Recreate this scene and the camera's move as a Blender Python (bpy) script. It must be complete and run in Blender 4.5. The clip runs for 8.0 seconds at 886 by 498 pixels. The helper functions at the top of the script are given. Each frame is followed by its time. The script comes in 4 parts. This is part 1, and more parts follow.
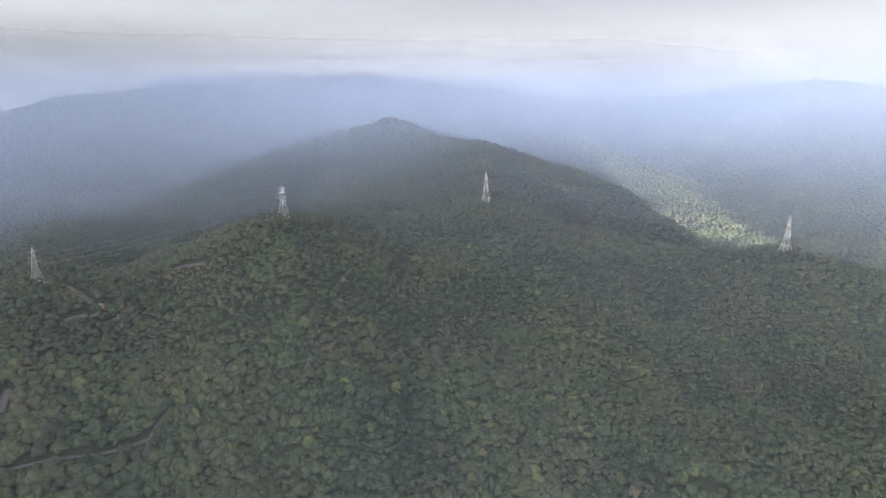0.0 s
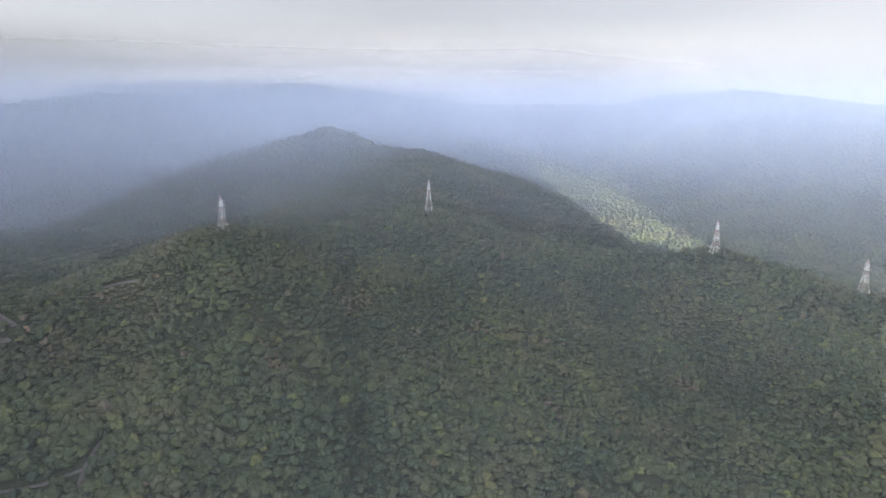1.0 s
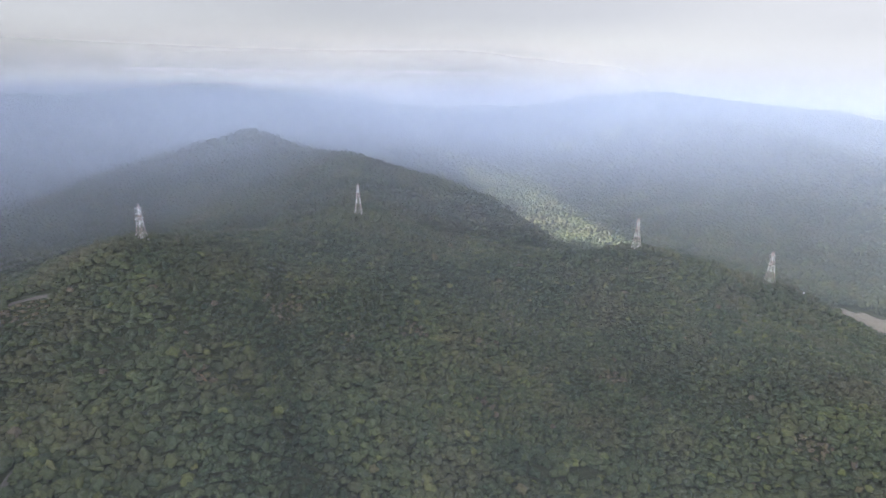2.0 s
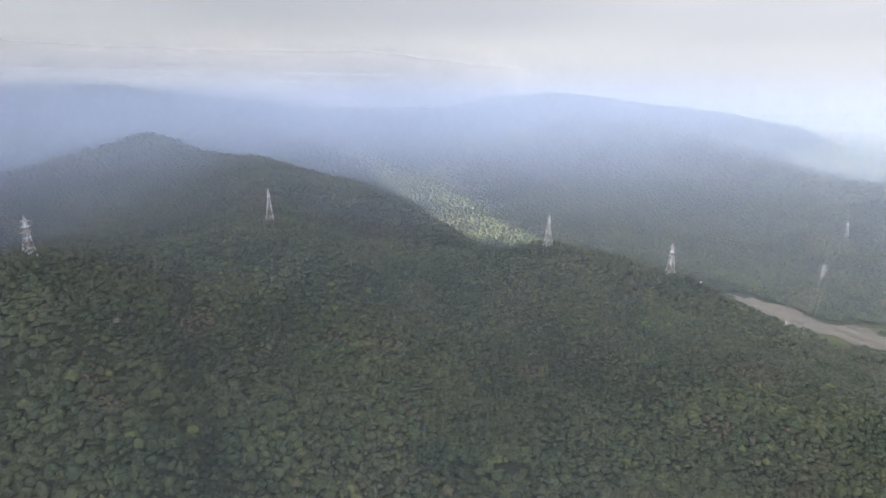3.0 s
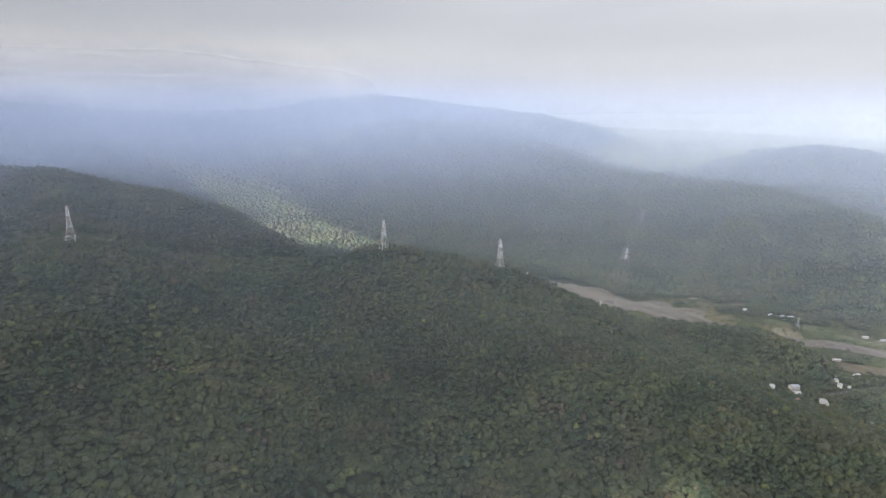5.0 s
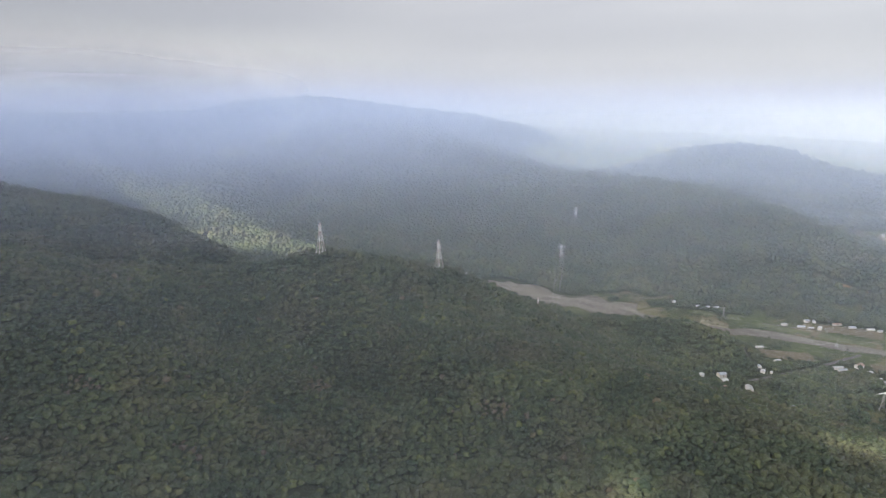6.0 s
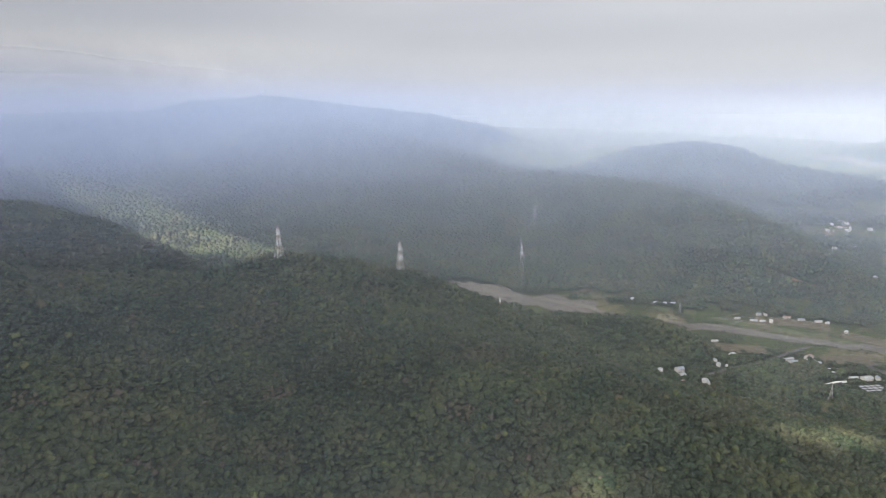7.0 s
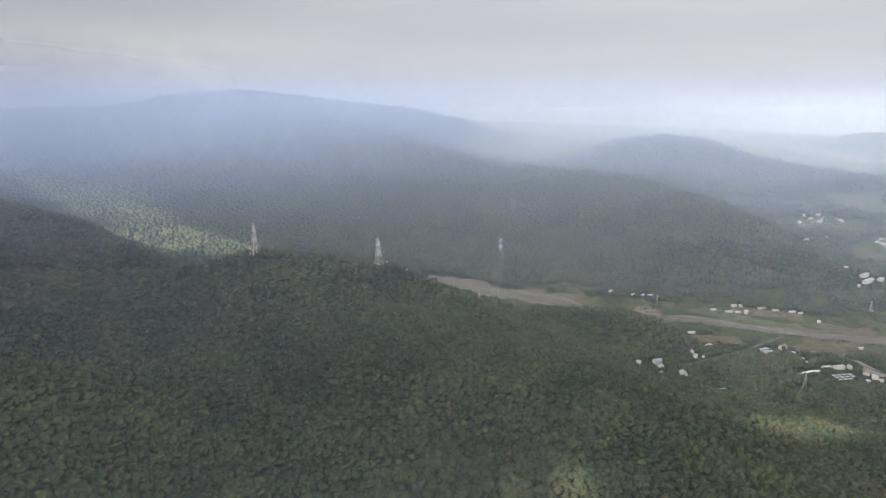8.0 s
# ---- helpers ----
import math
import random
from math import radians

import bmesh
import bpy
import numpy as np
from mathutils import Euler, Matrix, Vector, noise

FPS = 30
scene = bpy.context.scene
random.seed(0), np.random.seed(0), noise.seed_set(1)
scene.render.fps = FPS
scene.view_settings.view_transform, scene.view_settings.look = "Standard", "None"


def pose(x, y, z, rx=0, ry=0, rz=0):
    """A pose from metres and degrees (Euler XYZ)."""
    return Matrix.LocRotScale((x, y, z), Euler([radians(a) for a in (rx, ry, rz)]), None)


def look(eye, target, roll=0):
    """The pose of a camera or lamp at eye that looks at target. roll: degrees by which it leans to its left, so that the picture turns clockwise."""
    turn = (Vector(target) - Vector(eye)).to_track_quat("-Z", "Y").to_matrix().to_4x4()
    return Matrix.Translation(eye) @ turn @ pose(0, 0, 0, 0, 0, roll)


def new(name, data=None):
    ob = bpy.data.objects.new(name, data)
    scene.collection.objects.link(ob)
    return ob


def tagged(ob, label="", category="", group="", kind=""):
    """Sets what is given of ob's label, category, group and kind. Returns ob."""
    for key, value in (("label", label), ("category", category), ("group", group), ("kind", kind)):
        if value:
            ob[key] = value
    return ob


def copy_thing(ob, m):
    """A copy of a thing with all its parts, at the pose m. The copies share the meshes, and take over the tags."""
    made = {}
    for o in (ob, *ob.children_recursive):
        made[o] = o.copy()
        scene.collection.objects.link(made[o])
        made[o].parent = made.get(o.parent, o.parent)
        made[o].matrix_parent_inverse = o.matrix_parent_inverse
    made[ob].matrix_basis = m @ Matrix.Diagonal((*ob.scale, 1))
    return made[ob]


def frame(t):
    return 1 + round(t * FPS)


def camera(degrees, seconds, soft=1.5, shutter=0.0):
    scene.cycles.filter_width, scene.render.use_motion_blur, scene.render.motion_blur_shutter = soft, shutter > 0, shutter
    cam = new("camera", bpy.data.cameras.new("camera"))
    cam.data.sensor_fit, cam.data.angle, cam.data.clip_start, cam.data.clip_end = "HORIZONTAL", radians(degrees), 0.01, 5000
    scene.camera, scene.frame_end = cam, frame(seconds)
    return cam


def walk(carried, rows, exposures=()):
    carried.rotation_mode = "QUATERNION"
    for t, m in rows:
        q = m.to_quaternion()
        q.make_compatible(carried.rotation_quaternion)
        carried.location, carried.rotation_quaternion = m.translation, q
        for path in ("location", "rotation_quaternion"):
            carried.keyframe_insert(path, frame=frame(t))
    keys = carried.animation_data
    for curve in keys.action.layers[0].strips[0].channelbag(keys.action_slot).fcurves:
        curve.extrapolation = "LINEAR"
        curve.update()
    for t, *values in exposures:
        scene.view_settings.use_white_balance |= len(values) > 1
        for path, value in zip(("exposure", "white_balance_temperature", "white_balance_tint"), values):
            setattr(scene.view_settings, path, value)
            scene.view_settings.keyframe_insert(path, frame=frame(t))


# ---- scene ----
cam = camera(70.9, 8.0, 0.5)
PATH = [
    (0, (0.0, 0.0, 465.0), (-0.0, 1.937, 464.503), 0.20),
    (0.5, (-3.532, 0.369, 465.712), (-3.441, 2.31, 465.239), 0.20),
    (1, (-6.533, 1.161, 466.402), (-6.337, 3.094, 465.931), 0.27),
    (2.5, (-12.532, 5.611, 468.325), (-11.978, 7.476, 467.86), 0.24),
    (3, (-13.588, 7.633, 468.914), (-12.897, 9.452, 468.451), 0.18),
    (3.5, (-14.203, 9.847, 469.476), (-13.376, 11.609, 469.015), 0.08),
    (4, (-14.393, 12.207, 470.009), (-13.438, 13.903, 469.551), 0.03),
    (4.5, (-14.177, 14.667, 470.513), (-13.115, 16.299, 470.056), 0.00),
    (6, (-11.267, 22.189, 471.839), (-9.954, 23.627, 471.383), -0.15),
    (6.5, (-9.602, 24.589, 472.216), (-8.238, 25.979, 471.761), -0.21),
    (7, (-7.619, 26.859, 472.559), (-6.216, 28.209, 472.103), -0.25),
    (7.5, (-5.336, 28.952, 472.867), (-3.908, 30.275, 472.411), -0.29),
    (8, (-2.771, 30.823, 473.138), (-1.325, 32.121, 472.662), -0.30),
]
walk(cam, [(t, look(eye, target, roll)) for t, eye, target, roll in PATH], [(0, 2.08), (3, 1.84), (4.5, 1.68), (6, 1.57), (8, 1.47)])

# ---- world and light ----
SUN_AZ, SUN_EL = -74.0, 40.0  # degrees to the right of the first heading, and above the horizon
sun_dir = Vector((math.sin(radians(SUN_AZ)) * math.cos(radians(SUN_EL)),
                  math.cos(radians(SUN_AZ)) * math.cos(radians(SUN_EL)), math.sin(radians(SUN_EL))))
sun = new("sun", bpy.data.lights.new("sun", "SUN"))
sun.data.energy, sun.data.angle, sun.data.color = 5.0, radians(0.6), (1.0, 0.92, 0.74)
sun.rotation_euler = sun_dir.to_track_quat("Z", "Y").to_euler()
scene.cycles.transparent_max_bounces = 32


def nodes_of(tree):
    def node(kind, inputs=None, **props):
        n = tree.nodes.new(kind)
        for key, value in props.items():
            setattr(n, key, value)
        for key, value in (inputs or {}).items():
            if isinstance(value, bpy.types.NodeSocket):
                tree.links.new(value, n.inputs[key])
            else:
                n.inputs[key].default_value = value
        return n
    return node


def ramp(node, fac, stops):
    r = node("ShaderNodeValToRGB", {"Fac": fac})
    cr = r.color_ramp
    while len(cr.elements) < len(stops):
        cr.elements.new(0.5)
    for el, (p, c) in zip(cr.elements, stops):
        el.position, el.color = p, (*c, 1)
    return r.outputs["Color"]


def mixed_world(node, fac, a, b):
    n = node("ShaderNodeMixRGB", {"Fac": fac, "Color1": a, "Color2": (*b, 1)})
    return n.outputs["Color"]


def build_world():
    w = bpy.data.worlds.new("sky")
    scene.world = w
    w.use_nodes = True
    tree = w.node_tree
    tree.nodes.clear()
    node = nodes_of(tree)
    sky = node("ShaderNodeTexSky", sky_type="NISHITA", sun_disc=False, sun_elevation=radians(SUN_EL),
               sun_rotation=radians(SUN_AZ), altitude=500, dust_density=2.0)
    clear = node("ShaderNodeBackground", {"Color": sky.outputs[0], "Strength": 0.06})
    co = node("ShaderNodeTexCoord").outputs["Generated"]
    axis = node("ShaderNodeSeparateXYZ", {"Vector": co}).outputs
    # cloud decks seen edge-on: stretched along the horizon
    flat = node("ShaderNodeMapping", {"Vector": co, "Scale": (1.0, 1.0, 7.0)}).outputs[0]
    n1 = node("ShaderNodeTexNoise", {"Vector": flat, "Scale": 2.6, "Detail": 5.0, "Roughness": 0.5, "Distortion": 0.3}).outputs["Fac"]
    tone = ramp(node, n1, [(0.30, (0.325, 0.319, 0.336)), (0.50, (0.352, 0.346, 0.360)), (0.70, (0.374, 0.368, 0.380))])
    # the dark base of the nearest cloud to the north, with a bright rim under it
    north = node("ShaderNodeVectorMath", {0: co, 1: (0.28, 0.96, 0.0)}, operation="DOT_PRODUCT").outputs["Value"]
    towards = node("ShaderNodeMapRange", {"Value": north, "From Min": 0.88, "From Max": 0.985}, interpolation_type="SMOOTHSTEP").outputs[0]
    wave = node("ShaderNodeMath", {0: n1, 1: 0.07, 2: axis["Z"]}, operation="MULTIPLY_ADD").outputs[0]
    under = node("ShaderNodeMapRange", {"Value": wave, "From Min": 0.100, "From Max": 0.160}, interpolation_type="SMOOTHSTEP").outputs[0]
    rim = node("ShaderNodeMapRange", {"Value": wave, "From Min": 0.040, "From Max": 0.095}, interpolation_type="SMOOTHSTEP").outputs[0]
    rim = node("ShaderNodeMath", {0: rim, 1: towards}, operation="MULTIPLY").outputs[0]
    under = node("ShaderNodeMath", {0: under, 1: towards}, operation="MULTIPLY").outputs[0]
    tone = mixed_world(node, rim, tone, (0.384, 0.376, 0.380))
    tone = mixed_world(node, under, tone, (0.312, 0.308, 0.326))
    # an overcast sky grows brighter towards the zenith
    high = node("ShaderNodeMapRange", {"Value": axis["Z"], "From Min": 0.15, "From Max": 0.9, "To Min": 1.0, "To Max": 4.0}).outputs[0]
    # and brighter behind the view: a glow added to light the haze and facing slopes
    fill_glow = node("ShaderNodeVectorMath", {0: co, 1: (math.sin(radians(-148)), math.cos(radians(-148)), 0.0)}, operation="DOT_PRODUCT").outputs["Value"]
    fill_glow = node("ShaderNodeMapRange", {"Value": fill_glow, "From Min": 0.0, "From Max": 0.9, "To Min": 1.0, "To Max": 8.6}, interpolation_type="SMOOTHSTEP").outputs[0]
    high = node("ShaderNodeMath", {0: high, 1: fill_glow}, operation="MULTIPLY").outputs[0]
    # the layer thins out to the east
    east = node("ShaderNodeVectorMath", {0: co, 1: (0.96, 0.28, 0.0)}, operation="DOT_PRODUCT").outputs["Value"]
    east = node("ShaderNodeMapRange", {"Value": east, "From Min": 0.30, "From Max": 0.96, "To Min": 1.0, "To Max": 1.48}).outputs[0]
    high = node("ShaderNodeMath", {0: high, 1: east}, operation="MULTIPLY").outputs[0]
    high = node("ShaderNodeMath", {0: high, 1: 0.43}, operation="MULTIPLY").outputs[0]
    cloud = node("ShaderNodeBackground", {"Color": tone, "Strength": high})
    mix = node("ShaderNodeMixShader", {0: 0.88, 1: clear.outputs[0], 2: cloud.outputs[0]})
    out = node("ShaderNodeOutputWorld", {"Surface": mix.outputs[0]})


build_world()


# ---- the lie of the land ----
LATTICE = np.random.RandomState(7).rand(256, 256)


def noise2(x, y, size, salt=0):
    """Smooth value noise, 0 to 1."""
    u, v = np.asarray(x, float) / size + 37.3 * salt, np.asarray(y, float) / size + 91.7 * salt
    i, j = np.floor(u).astype(int), np.floor(v).astype(int)
    a, b = u - i, v - j
    a, b = a * a * (3 - 2 * a), b * b * (3 - 2 * b)
    g = lambda p, q: LATTICE[p % 256, q % 256]
    return (g(i, j) * (1 - a) + g(i + 1, j) * a) * (1 - b) + (g(i, j + 1) * (1 - a) + g(i + 1, j + 1) * a) * b


def creased(x, y, size, salt=0):
    """Noise with sharp crests, 0 to 1."""
    return 1 - np.abs(2 * noise2(x, y, size, salt) - 1)


def step01(v, lo, hi):
    s = np.clip((np.asarray(v, float) - lo) / (hi - lo), 0, 1)
    return s * s * (3 - 2 * s)


# crest lines (x, y, height), the slope of the left and right side, the roundness of the crest
RIDGES = {
    "pylon_west": ([(-387, 404, 290), (-344, 504, 305), (-300, 543, 298), (-226, 594, 295), (-162, 621, 342),
                    (-103, 682, 331), (54, 780, 313)], 0.42, 0.66, 30),
    "pylon_east": ([(54, 780, 313), (199, 806, 276), (334, 782, 261), (425, 748, 264)], 0.5, 0.45, 30),
    "pylon_tip": ([(425, 748, 264), (540, 762, 243), (664, 772, 203), (770, 780, 118), (850, 772, 68), (930, 755, 34), (1010, 730, 14)], 0.68, 0.53, 30),
    "back_hill": ([(-621, 968, 190), (-613, 1090, 206), (-568, 1280, 243), (-424, 1543, 305), (-247, 1682, 352),
                   (-147, 1744, 379), (-20, 1550, 348), (79, 1348, 348), (214, 1181, 327), (284, 1094, 302),
                   (339, 1004, 264), (372, 900, 236)], 0.8, 0.42, 40),
    "saddle": ([(54, 780, 310), (60, 950, 305), (90, 1150, 335), (79, 1348, 348)], 0.6, 0.62, 40),
    "behind_first_pylon": ([(-344, 504, 280), (-450, 640, 252), (-545, 778, 246), (-700, 1150, 215)], 0.4, 0.4, 40),
    "left_mountain": ([(-1763, 1628, 160), (-1492, 2129, 300), (-1351, 2338, 424), (-1229, 2516, 444),
                       (-1113, 2786, 472), (-933, 3165, 455), (-700, 3500, 470)], 0.4, 0.5, 60),
    "left_spur": ([(-1351, 2338, 424), (-1000, 2000, 260), (-800, 1700, 170)], 0.45, 0.45, 40),
    "cloud_mountain": ([(-1559, 3684, 520), (-618, 3851, 560), (-75, 3399, 440), (296, 2885, 296), (601, 2427, 240),
                        (781, 2057, 140), (862, 1805, 86), (890, 1622, 46)], 0.42, 0.46, 40),
    "cloud_spur": ([(-75, 3399, 440), (-60, 2900, 300), (60, 2500, 220)], 0.45, 0.45, 40),
    "cloud_far": ([(-618, 3851, 560), (300, 3900, 500), (874, 3728, 400)], 0.4, 0.4, 60),
    "valley_mountain": ([(1391, 3022, 182), (1490, 2805, 306), (1601, 2684, 381), (1715, 2490, 376), (1926, 2263, 343),
                         (2043, 2087, 293), (2146, 1903, 219), (2173, 1712, 173), (2144, 1312, 191), (2112, 1056, 186),
                         (2003, 804, 164), (1867, 585, 130), (1805, 422, 90), (1760, 250, 48)], 0.52, 0.34, 60),
    "valley_spur": ([(1715, 2490, 376), (1450, 2050, 190), (1300, 1700, 80)], 0.45, 0.45, 40),
    "valley_spur_east": ([(2146, 1903, 219), (1800, 1500, 150), (1600, 1250, 70)], 0.4, 0.4, 40),
    "far_mountain": ([(874, 3728, 398), (1308, 3704, 428), (1649, 3564, 482), (2051, 3405, 507), (2510, 3143, 445),
                      (2821, 2864, 394), (3052, 2690, 339), (3229, 2554, 262), (3482, 2284, 126)], 0.4, 0.4, 60),
    "far_hill": ([(3344, 2032, 137), (3321, 1657, 231), (3326, 1401, 262), (3331, 1251, 247), (3273, 1113, 207),
                  (3216, 760, 156), (3078, 378, 142)], 0.35, 0.3, 60),
    "last_hill": ([(4416, 882, 109), (4352, 658, 262), (4284, 369, 296), (4200, 100, 250)], 0.35, 0.35, 60),
    "terrace": ([(1030, 720, 30), (1066, 649, 50), (1096, 595, 53), (1111, 541, 57), (1118, 490, 48), (1122, 462, 20)], 0.9, 0.8, 20),
    "near_spur": ([(479, 539, 212), (551, 351, 185), (581, 238, 172), (666, 152, 136), (696, 77, 126), (757, 13, 90)],
                  0.5, 0.22, 60),
}
# ravines: centre line, depth, half width
RAVINES = [
    ([(-50, 640), (-45, 588), (-38, 551), (-43, 517), (-33, 476), (-25, 444), (-18, 405), (-5, 350)], 17, 11),
    ([(-118, 516), (-88, 491), (-63, 478), (-36, 468)], 15, 12),
    ([(-155, 480), (-131, 410), (-112, 376), (-88, 330)], 16, 16),
    ([(-230, 520), (-200, 470), (-170, 420)], 10, 26),
    ([(150, 640), (160, 520), (190, 400)], 9, 36),
    ([(330, 640), (330, 520), (330, 400)], 9, 36),
]


def along(x, y, line):
    """Segment by segment of a line: the distance of each place, its side (1 left, -1 right) and the part of the way."""
    for (x0, y0, *_), (x1, y1, *_) in zip(line, line[1:]):
        dx, dy = x1 - x0, y1 - y0
        s = np.clip(((x - x0) * dx + (y - y0) * dy) / (dx * dx + dy * dy), 0, 1)
        ox, oy = x - x0 - s * dx, y - y0 - s * dy
        d = np.hypot(ox, oy)
        yield d, (dx * oy - dy * ox) / (math.hypot(dx, dy) * np.maximum(d, 1e-6)), s


def distance_to(x, y, line):
    return np.min([d for d, _, _ in along(x, y, line)], axis=0)


def height(x, y):
    x, y = np.asarray(x, float), np.asarray(y, float)
    r = np.hypot(x, y)
    wx, wy = x + 50 * (noise2(x, y, 190, 1) - 0.5), y + 50 * (noise2(x, y, 190, 2) - 0.5)
    floor = 6 + 0.035 * np.clip(y - 950, 0, None) + 0.085 * np.clip(r - 2700, 0, None) * step01(x, 500, 1500)
    floor = floor + 120 * step01(-x, 300, 900) + 3 * noise2(x, y, 220, 3)
    tops, near = [floor], np.full(x.shape, 1e9)
    for line, left, right, rnd in RIDGES.values():
        best = np.full(x.shape, -1e9)
        for (d, side, s), a, b in zip(along(x, y, line), line, line[1:]):
            slope = right + (left - right) * (0.5 + 0.5 * side)
            best = np.maximum(best, a[2] + (b[2] - a[2]) * s - slope * (np.sqrt(d * d + rnd * rnd) - rnd))
            near = np.minimum(near, d)
        tops.append(best)
    tops = np.array(tops)
    k = 14.0
    top = tops.max(0)
    h = top + k * np.log(np.exp((tops - top) / k).sum(0)) - 4
    off = step01(near, 25, 240) * step01(h - floor, 8, 90)
    h = h + off * ((30 + 30 * step01(r, 1400, 2400)) * (creased(wx, wy, 330, 4) - 0.62) + 20 * (creased(wx, wy, 150, 5) - 0.6))
    h = h + step01(h - floor, 4, 60) * (6 * (noise2(x, y, 70, 6) - 0.5) + 3 * (noise2(x, y, 31, 8) - 0.5))
    for line, depth, wide in RAVINES:
        h = h - depth * np.exp(-(distance_to(wx, wy, line) / wide) ** 2)
    return h
# ---- end of the lie of the land ----


# ---- materials ----
def material(name):
    m = bpy.data.materials.new(name)
    m.use_nodes = True
    m.node_tree.nodes.clear()
    return m, nodes_of(m.node_tree)


def finish(node, surface):
    node("ShaderNodeOutputMaterial", {"Surface": surface})


def mixed(node, fac, a, b, kind="MIX"):
    n = node("ShaderNodeMixRGB", blend_type=kind)
    tree = n.id_data
    for key, value in (("Fac", fac), ("Color1", a), ("Color2", b)):
        if isinstance(value, bpy.types.NodeSocket):
            tree.links.new(value, n.inputs[key])
        else:
            n.inputs[key].default_value = value if key == "Fac" else (*value, 1)
    return n.outputs["Color"]


def plain(name, color, rough=0.7, metal=0.0, spread=0.25, size=0.6, bump=0.05, dirt=(0.10, 0.09, 0.075), dirty=0.25):
    """A surface with grain, larger stains and a little relief."""
    m, node = material(name)
    co = node("ShaderNodeTexCoord").outputs["Object"]
    fine = node("ShaderNodeTexNoise", {"Vector": co, "Scale": 6.0 / size, "Detail": 4.0}).outputs["Fac"]
    wide = node("ShaderNodeTexNoise", {"Vector": co, "Scale": 0.5 / size, "Detail": 3.0}).outputs["Fac"]
    dark = tuple(c * (1 - spread) for c in color)
    light = tuple(min(1, c * (1 + spread)) for c in color)
    col = mixed(node, fine, dark, light)
    stain = ramp(node, wide, [(0.45, (0, 0, 0)), (0.75, (dirty,) * 3)])
    col = mixed(node, stain, col, dirt)
    rel = node("ShaderNodeBump", {"Height": fine, "Strength": 0.3, "Distance": bump})
    b = node("ShaderNodeBsdfPrincipled", {"Base Color": col, "Roughness": rough, "Metallic": metal, "Normal": rel.outputs[0]})
    finish(node, b.outputs[0])
    return m


def leaf_material(name, reach):
    """Foliage: hue by tree, by clump and by stand; reach is the size of the stands in metres."""
    m, node = material(name)
    tint = node("ShaderNodeAttribute", attribute_name="tint").outputs["Fac"]
    island = node("ShaderNodeNewGeometry")
    place = island.outputs["Position"]
    stand = node("ShaderNodeTexNoise", {"Vector": place, "Scale": 1.0 / reach, "Detail": 3.0, "Roughness": 0.6}).outputs["Fac"]
    species = ramp(node, tint, [(0.0, (0.019, 0.033, 0.020)), (0.35, (0.034, 0.047, 0.025)), (0.62, (0.047, 0.059, 0.027)),
                                (0.80, (0.062, 0.074, 0.029)), (0.92, (0.082, 0.100, 0.036)), (0.97, (0.076, 0.062, 0.045)),
                                (1.0, (0.086, 0.078, 0.062))])
    dry = ramp(node, stand, [(0.46, (0, 0, 0)), (0.70, (0.55, 0.55, 0.55))])
    col = mixed(node, dry, species, (0.066, 0.058, 0.036))
    clump = ramp(node, island.outputs["Random Per Island"], [(0.0, (0.86, 0.86, 0.87)), (1.0, (1.14, 1.14, 1.12))])
    col = mixed(node, 1.0, col, clump, "MULTIPLY")
    fine = node("ShaderNodeTexNoise", {"Vector": place, "Scale": 0.95, "Detail": 3.0, "Roughness": 0.65}).outputs["Fac"]
    col = mixed(node, 1.0, col, ramp(node, fine, [(0.34, (0.58, 0.59, 0.62)), (0.66, (1.42, 1.41, 1.36))]), "MULTIPLY")
    rel = node("ShaderNodeBump", {"Height": fine, "Strength": 0.7, "Distance": 1.1})
    b = node("ShaderNodeBsdfPrincipled", {"Base Color": col, "Roughness": 0.62, "Specular IOR Level": 0.25, "Normal": rel.outputs[0]})
    finish(node, b.outputs[0])
    return m


